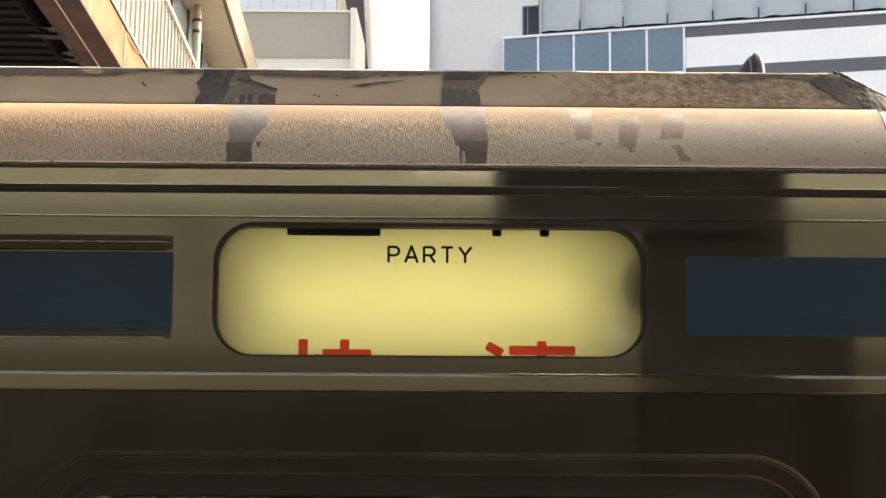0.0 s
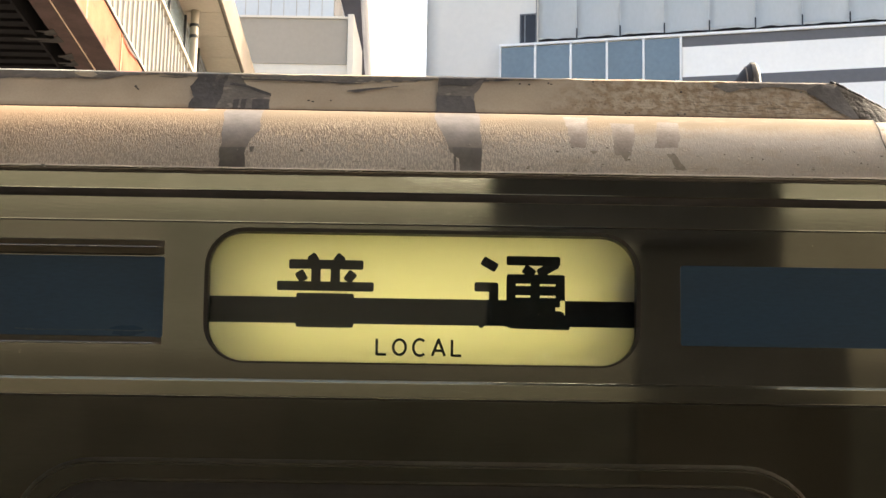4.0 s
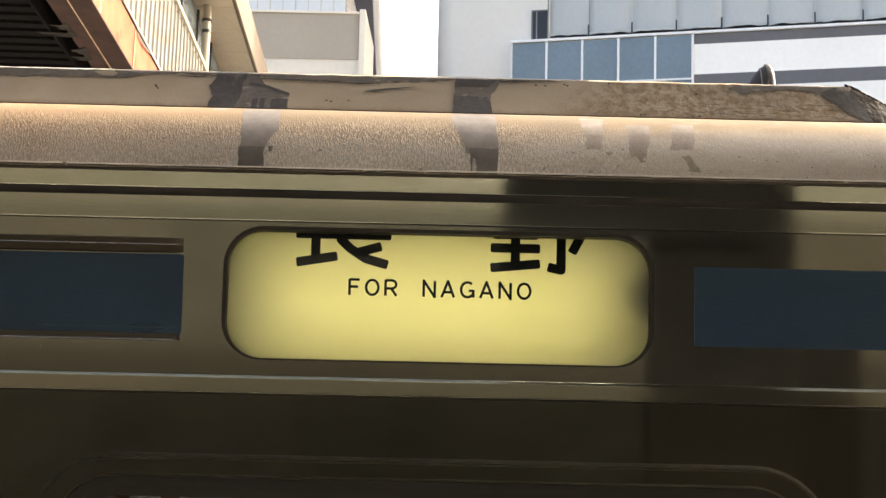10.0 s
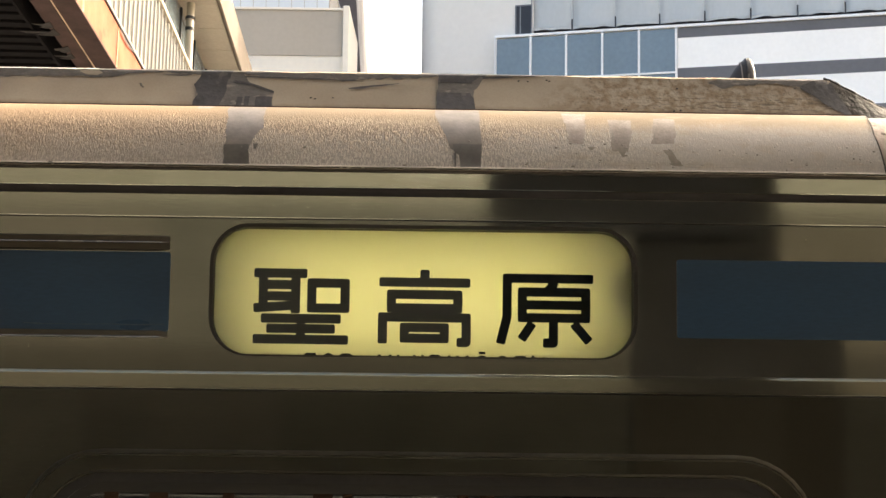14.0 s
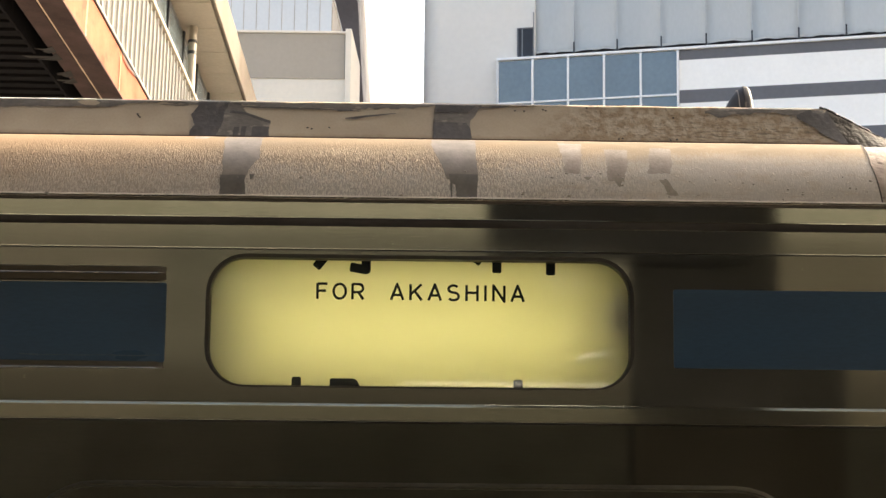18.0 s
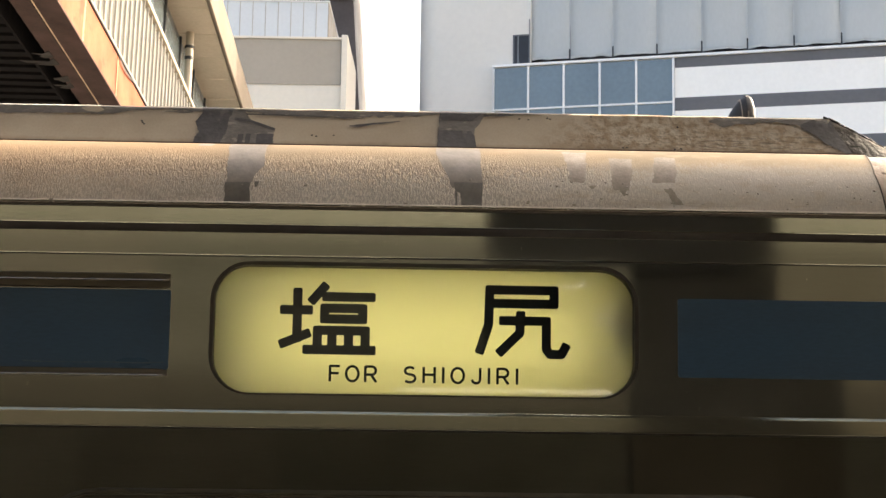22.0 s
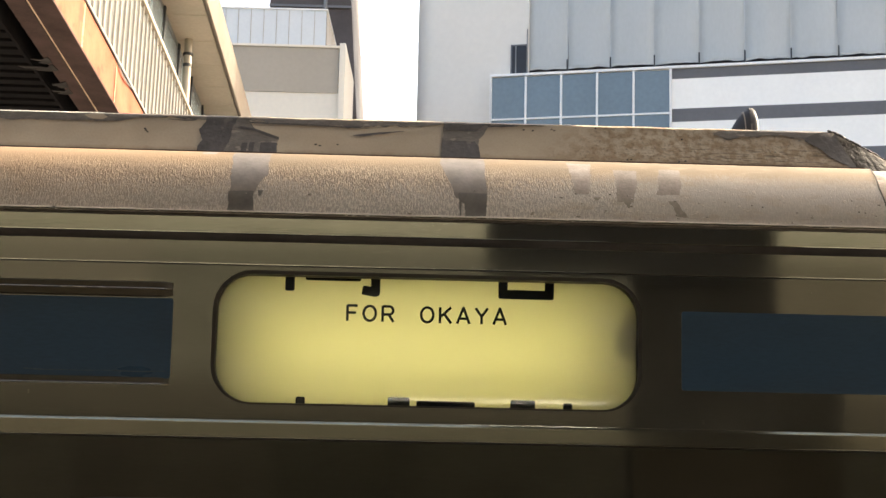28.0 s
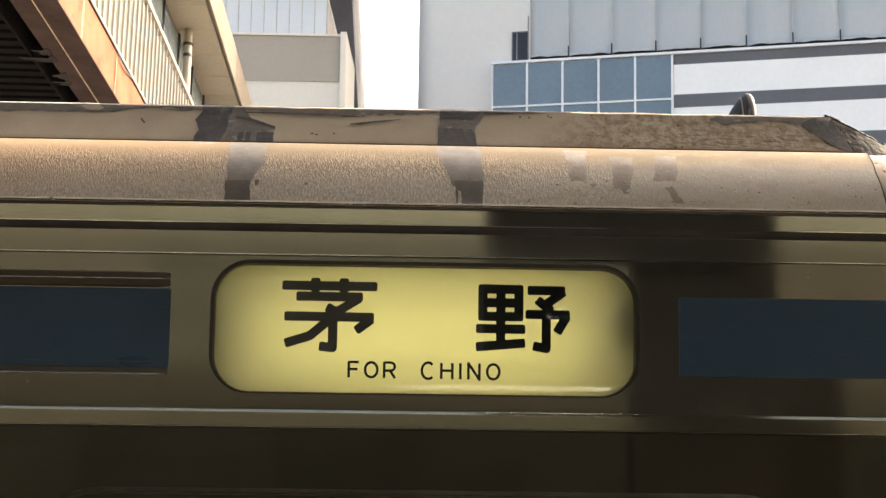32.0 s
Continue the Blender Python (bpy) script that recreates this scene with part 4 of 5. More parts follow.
    upright_daub("tar_patch", [(2.462, -0.420), (2.480, -0.4205), (2.490, -0.413), (2.500, -0.416), (2.512, -0.4215), (2.530, -0.411), (2.5438, -0.409)],
                 [(2.462, -0.372), (2.478, -0.370), (2.500, -0.362), (2.520, -0.362), (2.5438, -0.350)], TAPE_DARK, on_edge, 0.0016, 0.0035, "dark tar patch")
    for a, b, h in ((-0.341, -0.331, 2.488), (-0.327, -0.318, 2.489), (-0.307, -0.277, 2.489)):
        upright_daub("tar_run", [(2.462, a), (h, a + 0.001)], [(2.462, b), (h, b)], TAPE_DARK, on_edge, 0.0016, 0.0016, "dark tar run")
    level_daub("tar_smear", [(-0.350, 2.5180), (-0.320, 2.5130), (-0.290, 2.5010), (-0.274, 2.4960)], [(-0.350, 2.5230), (-0.320, 2.5180), (-0.290, 2.5070), (-0.274, 2.5010)], TAPE_DARK, on_edge, 0.0018, 0.0010, "thin tar smear")
    level_daub("tar_smear", [(-0.345, 2.5350), (-0.25, 2.5290), (-0.18, 2.5260), (-0.10, 2.5285), (0.03, 2.5360)], [(-0.345, 2.5440), (-0.25, 2.5400), (-0.18, 2.5400), (-0.10, 2.5390), (0.03, 2.5443)], TAPE_GREY, on_edge, 0.0010, 0.0050)
    level_daub("tar_smear", [(-0.330, 2.5285), (-0.22, 2.5268), (-0.11, 2.5235)], [(-0.330, 2.5310), (-0.22, 2.5292), (-0.11, 2.5245)], TAPE_DARK, on_edge, 0.0018, 0.0009, "thin tar smear")
    level_daub("tar_smear", [(-0.138, 2.5080), (-0.120, 2.5070), (-0.092, 2.5125), (-0.045, 2.5198)], [(-0.138, 2.5095), (-0.120, 2.5125), (-0.092, 2.5165), (-0.045, 2.5208)], TAPE_DARK, on_edge, 0.0018, 0.0006, "leaf-shaped tar smear")
    upright_daub("tar_patch", [(2.462, 0.0225), (2.500, 0.0255), (2.5438, 0.0290)], [(2.462, 0.0970), (2.497, 0.0915), (2.508, 0.0930), (2.516, 0.1010), (2.530, 0.108), (2.5438, 0.118)],
                 TAPE_GREY, on_edge, 0.0010, 0.0030, "grey tar patch")
    upright_daub("tar_patch", [(2.462, 0.0225), (2.503, 0.0255)], [(2.462, 0.0968), (2.490, 0.0930), (2.503, 0.0850)], TAPE_DARK, on_edge, 0.0016, 0.0020, "dark tar patch")
    upright_daub("tar_patch", [(2.524, 0.0275), (2.5438, 0.0290)], [(2.524, 0.088), (2.5438, 0.112)], TAPE_DARK, on_edge, 0.0016, 0.0030, "dark tar patch")
    level_daub("tar_smear", [(0.10, 2.5400), (0.19, 2.5395), (0.275, 2.5420)], [(0.10, 2.5443), (0.275, 2.5443)], SEAM, on_edge, 0.0018, 0.0012, "black tar line")
    level_daub("tar_smear", [(0.11, 2.5330), (0.145, 2.5345), (0.165, 2.5365)], [(0.11, 2.5365), (0.145, 2.5385), (0.165, 2.5380)], TAPE_DARK, on_edge, 0.0016, 0.0014, "thin tar smear")
    level_daub("tar_smear", [(0.530, 2.5290), (0.560, 2.5200), (0.585, 2.5270), (0.640, 2.5330), (0.700, 2.5280), (0.752, 2.5200)], [(0.530, 2.5330), (0.560, 2.5420), (0.752, 2.5438)], TAPE_GREY, on_edge, 0.0010, 0.0045)
    level_daub("tar_smear", [(0.700, 2.5215), (0.730, 2.5000), (0.755, 2.4820), (0.775, 2.4700), (0.789, 2.4625)], [(0.700, 2.5280), (0.730, 2.5410), (0.755, 2.5430), (0.770, 2.5085), (0.789, 2.4645)], TAPE_DARK, on_edge, 0.0012, 0.0060)
    level_daub("worn_edge", [(-2.6, 2.5418), (-0.66, 2.5415), (-0.60, 2.5428)], [(-2.6, 2.5440), (-0.60, 2.5440)], LIP, on_edge, 0.0022, 0.0012, "pale worn roof edge")
    chips = [(-0.520, 2.512), (-0.515, 2.506), (-0.518, 2.509), (-0.206, 2.488), (-0.198, 2.486), (-0.166, 2.489), (0.176, 2.530), (0.193, 2.529), (0.228, 2.532), (0.233, 2.530), (-0.305, 2.506), (-0.30, 2.507),
             (0.31, 2.537), (0.47, 2.519), (0.625, 2.497), (0.632, 2.498), (0.641, 2.497), (0.365, 2.473), (0.372, 2.474), (0.46, 2.472), (0.472, 2.474), (0.69, 2.523), (0.712, 2.521)]
    for x, z in chips:
        chip = bmesh.new()
        bmesh.ops.create_icosphere(chip, subdivisions=2, radius=1.0, matrix=Matrix.Translation((x, on_edge(z, 0.0002), z)) @ Matrix.Diagonal((0.0021, 0.0007, 0.0017, 1)))
        for v in chip.verts:
            v.co += Vector((0.0010, 0, 0.0010)) * noise.noise(v.co * 700)
        part("paint_chip", chip, TAPE_DARK if x < 0.6 else RIM, car, "chip in the paint", True)
    rng = random.Random(5)
    for i in range(60):
        # crumbs and blisters on the lower eave
        x, z = rng.uniform(0.12, 0.78) if i % 4 else rng.uniform(-0.7, 0.1), EAVE_Z + 0.012 + 0.05 * rng.random() ** 1.6
        r = rng.uniform(0.0008, 0.0021)
        crumb = bmesh.new()
        bmesh.ops.create_icosphere(crumb, subdivisions=1, radius=1.0, matrix=Matrix.Translation((x, on_eave(z, 0.0), z)) @ Matrix.Diagonal((r * rng.uniform(0.9, 2.2), r * 0.7, r, 1)))
        part("paint_blister", crumb, RIM if i % 7 else STAIN, car, "small paint blister", True)
    for i in range(46):
        # bright flecks where the lip has been knocked bare
        x = rng.choice((0.05, -0.12, 0.20, 0.62, -0.55)) + rng.uniform(-0.10, 0.10)
        fleck = bmesh.new()
        bmesh.ops.create_icosphere(fleck, subdivisions=1, radius=1.0, matrix=Matrix.Translation((x, -0.0140, 2.3348 + rng.uniform(-0.0012, 0.0020))) @ Matrix.Diagonal((rng.uniform(0.0012, 0.0040), 0.0010, rng.uniform(0.0005, 0.0010), 1)))
        part("bare_fleck", fleck, LIP, car, "bare pale fleck on the gutter lip", True)
    # hooded roof horn
    shape = [(0.645, 0.004, 0.010), (0.658, 0.036, 0.017), (0.668, 0.059, 0.023), (0.677, 0.077, 0.028), (0.688, 0.095, 0.032), (0.698, 0.107, 0.034), (0.707, 0.114, 0.035), (0.716, 0.117, 0.0355)]
    rim = [(0.7100, 0.1150, 0.0350), (0.7100, 0.1180, 0.0370), (0.7165, 0.1185, 0.0370), (0.7225, 0.1165, 0.0360), (0.7265, 0.1110, 0.0340), (0.7290, 0.1010, 0.0310), (0.7298, 0.0800, 0.0260)]
    seam = [(0.6975, 0.1065, 0.0340), (0.6980, 0.1090, 0.0350), (0.6995, 0.1100, 0.0350), (0.7000, 0.1078, 0.0340)]
    arch = [radians(a) for a in range(0, 181, 12)]
    for name, loops, mat, label in (("roof_hood", shape, DARK_STEEL, "small dark rounded hood on the roof"), ("hood_rim", rim, HOOD_RIM, "brown chipped rim"), ("hood_seam", seam, PALE_COAT, "pale seam line")):
        part(name, grid_mesh([[(x, 0.6 + w * math.cos(a), 2.572 + h * math.sin(a)) for a in arch] for x, h, w in loops]), mat, car, label, True)


train_roof()


def cabin():
    """What shows through the upper edge of the passenger window."""
    for y, z in ((0.95, 2.1), (1.95, 2.1)):
        part("cabin_lamp", box(CAR_X0 + 0.4, CAR_X1 - 0.4, y - 0.05, y + 0.05, z, z + 0.05, 0.01), CABIN_TUBE, car, "lit ceiling lamp strip")
    rack = part("luggage_rack", box(CAR_X0 + 0.3, 0.55, 2.44, 2.84, 1.505, 1.512, 0.002), STEEL_DARK, car)
    for z in (1.539, 1.519):
        part("rack_rail", cylinder((CAR_X0 + 0.3, 2.40, z), (0.55, 2.40, z), 0.0036, 10), RACK_RAIL, rack, "thin pale rail")
    part("strap_rail", cylinder((CAR_X0 + 0.3, 0.75, 1.86), (CAR_X1 - 0.3, 0.75, 1.86), 0.014, 12), STEEL_DARK, car)
    for x0, x1 in ((-0.841, -0.803), (-0.720, -0.671), (-0.524, -0.494), (-0.283, -0.230), (-0.204, -0.177), (0.103, 0.134), (0.164, 0.202)):
        part("hanging_poster", box(x0, x1, 1.30, 1.303, 1.40, 2.10), STRAP, car, "brown hanging poster")
    part("bench", box(CAR_X0 + 0.3, CAR_X1 - 0.3, 2.3, 2.86, 0.0, 0.45, 0.03), SEAT, car)
    part("bench", box(CAR_X0 + 0.3, CAR_X1 - 0.3, 0.05, 0.55, 0.0, 0.45, 0.03), SEAT, car)


cabin()

# ---- destination sign ----
sign = thing("destination_sign", "backlit yellow roller blind destination sign set in the train side", "destination sign", (0.004, 0, 1.92))
SX, SZ = 0.004, 1.92
FILM_Y = 0.030


def sign_box():
    def loc(bm):
        for v in bm.verts:
            v.co -= Vector((SX, 0, SZ))
        return bm
    part("gasket", loc(plate(SIGN, [SIGN_IN], -0.0035, 0.013)), RUBBER, sign, "black rubber window gasket")
    # the pane leans back so that it mirrors the added glowing strip
    bm = plate(SIGN_IN, [], 0.003, 0.006)
    for v in bm.verts:
        v.co.y += (v.co.z - 2.017) * math.tan(radians(5.0))
    p = part("pane", loc(bm), CLEAR, sign)
    # added plate, itself unseen, that dims the film towards its edges
    part("light_mask", loc(plate(rounded(-0.40, 0.41, 2.000, 2.252, 0.01), [rounded(-0.336, 0.350, 2.024, 2.224, 0.055)], 0.044, 0.046)), BLACK_PAINT, sign)
    p.visible_shadow = False
    part("reveal", loc(plate(rounded(-0.375, 0.382, 2.000, 2.250, 0.075), [rounded(-0.3535, 0.3615, 2.0145, 2.2315, 0.058)], 0.0145, 0.026)), STEEL_DARK, sign)
    part("back_plate", loc(box(-0.43, 0.44, 0.170, 0.174, 1.90, 2.33)), WHITE_METAL, sign)
    part("top_plate", loc(box(-0.43, 0.44, 0.1, 0.170, 2.326, 2.33)), WHITE_METAL, sign)
    part("bottom_plate", loc(box(-0.43, 0.44, 0.02, 0.170, 1.896, 1.90)), WHITE_METAL, sign)
    part("end_plate", loc(box(-0.434, -0.43, 0.02, 0.174, 1.896, 2.33)), WHITE_METAL, sign)
    part("end_plate", loc(box(0.44, 0.444, 0.02, 0.174, 1.896, 2.33)), WHITE_METAL, sign)
    part("roller", loc(cylinder((-0.42, 0.060, 2.290), (0.43, 0.060, 2.290), 0.014, 24)), DARK_STEEL, sign)
    part("roller", loc(cylinder((-0.42, 0.060, 1.950), (0.43, 0.060, 1.950), 0.014, 24)), DARK_STEEL, sign)
    part("fluorescent_tube", loc(cylinder((-0.298, 0.122, 2.115), (0.298, 0.122, 2.115), 0.0125, 24)), TUBE, sign, "glowing yellowish fluorescent tube")
    part("lamp_socket", loc(box(0.318, 0.344, 0.043, 0.12, 2.104, 2.166, 0.008)), BLACK_PAINT, sign, "black lamp socket")
    for x in (-0.300, 0.300):
        part("lamp_holder", loc(box(x - 0.012, x + 0.012, 0.10, 0.17, 2.096, 2.128, 0.003)), WHITE_METAL, sign)


sign_box()

# lettering by strokes on a square of 100 by 100, y down
KANJI = {
    "団": "6,4 6,97;6,6 94,6;94,4 94,97;6,95 94,95;24,33 78,33;60,16 60,76 47,76;33,47 41,60",
    "体": "26,3 3,50;16,34 16,100;36,25 100,25;66,0 66,100;62,30 36,75;70,30 97,75;50,77 82,77",
    "快": "20,0 20,100;9,25 4,50;31,22 37,41;40,20 90,20;86,20 86,55;30,55 100,55;63,0 63,55 57,75 36,95;65,60 79,82 97,96",
    "速": "6,6 22,18;0,45 23,45;20,45 20,78 4,95;19,80 28,90 38,94 99,94;29,13 98,13;63,0 63,83;36,31 91,31;38,31 38,51;89,31 89,51;36,51 91,51;59,57 36,79;67,57 92,79",
    "普": "34,2 40,12;67,2 61,12;12,15 89,15;40,15 40,43;60,15 60,43;22,25 28,38;79,25 72,38;0,45 100,45;24,61 76,61;25,61 25,98;75,61 75,98;24,78 76,78;24,95 76,95",
    "通": "8,5 23,16;0,42 23,42;20,42 20,75 4,95;19,78 30,88 40,92 99,93;33,5 89,5;86,8 66,23;51,15 62,24;38,30 38,80;38,30 90,30;89,30 89,80 80,80;38,46 89,46;38,62 89,62;63,30 63,82",
    "長": "21,0 21,92;17,7 90,7;21,22 87,22;21,38 87,38;0,54 100,54;1,94 44,84;45,58 57,73 74,87 97,95;90,69 64,79",
    "野": "3,6 49,6;7,3 7,50;45,3 45,50;7,27 45,27;5,48 48,48;26,6 26,92;0,67 52,67;0,95 52,88;54,7 94,7;93,8 71,31;64,21 80,39;52,44 99,44;96,45 85,72;74,44 74,96 60,92",
    "篠": "21,3 3,20;15,11 50,11;31,13 37,22;69,3 53,22;64,12 100,12;80,14 86,24;24,20 3,64;16,42 16,99;31,34 31,85;63,25 40,50;60,36 98,36;90,38 63,62 43,68;56,42 97,63;42,73 86,73;64,60 64,99;56,79 42,96;72,79 88,96",
    "ノ": "57,10 52,45 42,80 29,98;60,10 55,45 45,80 32,98",
    "井": "3,25 98,25;0,61 100,61;36,1 35,62 27,100;72,3 72,102",
    "聖": "0,4 56,4;10,4 10,52;44,4 44,60;10,20 44,20;10,36 44,36;0,53 48,48;60,17 97,17;61,17 61,53;96,17 96,53;60,52 97,52;8,67 92,67;50,67 50,96;14,81 86,81;0,96 100,96",
    "高": "50,-4 50,13;2,14 98,14;14,31 86,31;15,31 15,50;85,31 85,50;14,50 86,50;2,63 98,63;6,63 6,100;94,63 94,97 84,97;28,77 72,77;29,77 29,92;71,77 71,92;28,92 72,92",
    "原": "6,6 100,6;9,6 9,60 2,98;60,10 52,24;24,25 94,25;25,25 25,62;92,25 92,62;25,43 92,43;24,61 94,61;58,62 58,96 47,96;36,68 24,92;79,68 96,94",
    "明": "6,8 6,72;40,8 40,72;6,10 40,10;6,38 40,38;6,67 40,67;54,5 54,70 40,94;54,7 94,7;93,7 93,96 76,92;54,31 93,31;54,58 93,58",
    "科": "9,12 45,5;0,34 47,34;27,8 27,98;24,42 4,85;31,42 44,62;57,14 74,30;53,38 71,51;45,72 99,65;84,1 84,100",
    "松": "1,25 43,25;24,0 24,100;21,36 0,76;27,36 41,60;57,20 43,47;58,8 82,8 98,46;67,43 46,93;41,94 92,86;80,61 97,97",
    "本": "0,23 99,23;50,0 50,100;45,30 26,60 -2,85;54,30 73,60 98,82;27,79 74,79",
    "塩": "1,39 35,39;19,8 19,84;1,88 33,70;49,2 32,29;44,20 99,20;46,36 87,36;47,36 47,52;86,36 86,52;46,51 87,51;38,67 91,67;40,67 40,93;55,67 55,93;72,67 72,93;89,67 89,93;25,94 100,94",
    "尻": "11,6 86,6;83,6 83,27;15,25 86,25;15,6 14,55 4,96;25,49 77,49;48,35 47,66 24,96;75,49 75,88 79,95 91,95 97,80",
    "辰": "11,7 97,7;13,7 13,60 4,89;29,26 87,26;24,43 100,43;37,43 37,88;16,90 57,84;60,46 71,77 94,96;88,57 74,74",
    "岡": "5,4 5,98;5,6 95,6;95,4 95,97 81,94;32,14 38,29;69,14 63,29;17,32 86,32;53,32 53,76;26,46 26,77;75,46 75,77;24,76 77,76",
    "谷": "35,3 14,22;63,3 86,22;50,20 30,41 3,53;50,20 72,42 98,56;24,62 75,62;25,62 25,96;74,62 74,96;24,95 75,95",
    "上": "48,0 48,91;48,34 89,30;0,92 98,92",
    "諏": "9,4 32,4;0,18 37,18;5,35 33,35;5,51 33,51;6,68 6,98;6,68 31,68;30,68 30,98;6,95 31,95;39,8 100,8;48,8 48,76;67,8 67,100;48,29 67,29;48,50 67,50;37,80 67,72;72,28 97,28;94,28 86,66 72,97;75,50 84,74 98,97",
    "訪": "9,4 35,4;0,18 41,18;5,35 38,35;5,51 38,51;6,68 6,98;6,68 36,68;35,68 35,98;6,95 36,95;69,0 69,20;45,20 100,20;68,20 63,60 46,97;65,44 93,44;92,44 88,97 74,95",
    "茅": "0,11 100,11;35,0 35,20;65,0 65,20;15,26 85,26;82,27 58,47;47,40 64,52;3,54 97,54;95,56 78,73;54,54 54,97 40,95;51,57 30,81 4,92",
}
def oval(cx, cy, rx, ry, a0, a1, n=14):
    return " ".join("%.1f,%.1f" % (cx + rx * math.cos(radians(a0 + (a1 - a0) * i / n)), cy - ry * math.sin(radians(a0 + (a1 - a0) * i / n))) for i in range(n + 1))


LATIN = {
    "A": (77, "0,100 38.5,0 77,100;13,68 64,68"),
    "C": (80, oval(44, 50, 40, 50, 48, 312)),
    "D": (76, "4,0 4,100;4,4 36,4 " + oval(36, 50, 36, 46, 90, -90) + " 4,96"),
    "E": (66, "4,0 4,100;4,4 66,4;4,48 60,48;4,96 66,96"),
    "F": (66, "4,0 4,100;4,4 66,4;4,48 58,48"),
    "G": (84, oval(44, 50, 40, 46, 48, 330) + " 80,56 52,56;80,56 80,98"),
    "H": (76, "4,0 4,100;72,0 72,100;4,48 72,48"),
    "I": (10, "5,0 5,100"),
    "J": (60, "54,0 54,70 " + oval(29, 70, 25, 26, 0, -170)),
    "K": (76, "4,0 4,100;72,0 4,64;30,42 74,100"),
    "L": (62, "4,0 4,100;4,96 62,96"),
    "M": (90, "4,100 4,0 45,70 86,0 86,100"),
    "N": (76, "4,100 4,0 72,100 72,0"),
    "O": (82, oval(41, 50, 38, 46, 0, 360, 24)),
    "Ō": (82, oval(41, 50, 38, 46, 0, 360, 24) + ";20,-18 62,-18"),
    "P": (72, "4,0 4,100;4,4 42,4 " + oval(42, 30, 26, 26, 90, -90) + " 4,56"),
    "R": (76, "4,0 4,100;4,4 44,4 " + oval(44, 29, 25, 25, 90, -90) + " 4,54;40,54 72,100"),
    "S": (74, oval(37, 26, 31, 22, 35, 270, 10) + " " + oval(37, 72, 33, 24, 90, -145, 12)),
    "T": (72, "0,4 72,4;36,4 36,100"),
    "U": (76, "4,0 4,64 " + oval(38, 64, 34, 32, 180, 360) + " 72,0"),
    "W": (104, "2,0 28,98 52,10 76,98 102,0"),
    "Y": (80, "2,0 40,52 78,0;40,50 40,100"),
}
CAP = 0.0275


def stroke_loops(spec, to, width, chamfer):
    """Outlines of the strokes of a sign: bars with cut corners, and discs at the bends."""
    loops, tips = [], []
    for stroke in spec.split(";"):
        pts = [to(*map(float, p.split(","))) for p in stroke.split()]
        w = width / 2
        for i, (a, b) in enumerate(zip(pts, pts[1:])):
            d = Vector(b) - Vector(a)
            if d.length < 1e-5:
                continue
            d.normalize()
            n = Vector((-d.y, d.x)) * w
            a, b = Vector(a), Vector(b)
            c0 = chamfer if i == 0 else 0
            c1 = chamfer if i == len(pts) - 2 else 0
            loop = []
            for base, cut, sgn in ((a, c0, 1), (b, c1, -1)):
                one, two = (base + n, base - n) if sgn > 0 else (base - n, base + n)
                if cut:
                    loop += [one + d * cut * sgn, one - (n if sgn > 0 else -n) * (cut / w), two + (n if sgn > 0 else -n) * (cut / w), two + d * cut * sgn]
                else:
                    loop += [one, two]
            loops.append([(p.x, p.y) for p in loop])
        for p in pts[1:-1]:
            loops.append([(p[0] + w * math.cos(radians(q)), p[1] + w * math.sin(radians(q))) for q in range(0, 360, 36)])
        for tip, other in ((pts[0], pts[1]), (pts[-1], pts[-2])):
            dx, dy = abs(tip[0] - other[0]), abs(tip[1] - other[1])
            if dx > 4 * dy or dy > 4 * dx:
                tips.append((tip, dx > dy))
    if chamfer:
        # square corners where a level and an upright stroke end together
        r, c = width / 2 - 0.0002, width * 0.20
        for (p, level), (q, other) in itertools.combinations(tips, 2):
            if level != other and math.dist(p, q) < 0.0095:
                x, y = (q[0], p[1]) if level else (p[0], q[1])
                loops.append([(x + a, y + b) for a, b in ((-r + c, -r), (r - c, -r), (r - 0.3 * c, -r + 0.3 * c), (r, -r + c), (r, r - c), (r - 0.3 * c, r - 0.3 * c), (r - c, r), (-r + c, r), (-r + 0.3 * c, r - 0.3 * c), (-r, r - c), (-r, -r + c), (-r + 0.3 * c, -r + 0.3 * c))])
    return loops


def word_loops(text, x0, x1, base):
    """A word fitted between x0 and x1, standing on the base line."""
    s = CAP / 100
    total = sum(LATIN[c][0] for c in text) * s
    gap = (x1 - x0 - total) / max(1, len(text) - 1)
    loops, x = [], x0
    for c in text:
        w, spec = LATIN[c]
        loops.append(stroke_loops(spec, lambda px, py, x=x: (x + px * s, base + CAP - py * s), 0.0046, 0))
        x += w * s + gap
    return loops


TWO = (-0.2395, 0.0925)
THREE = (-0.285, -0.074, 0.134)
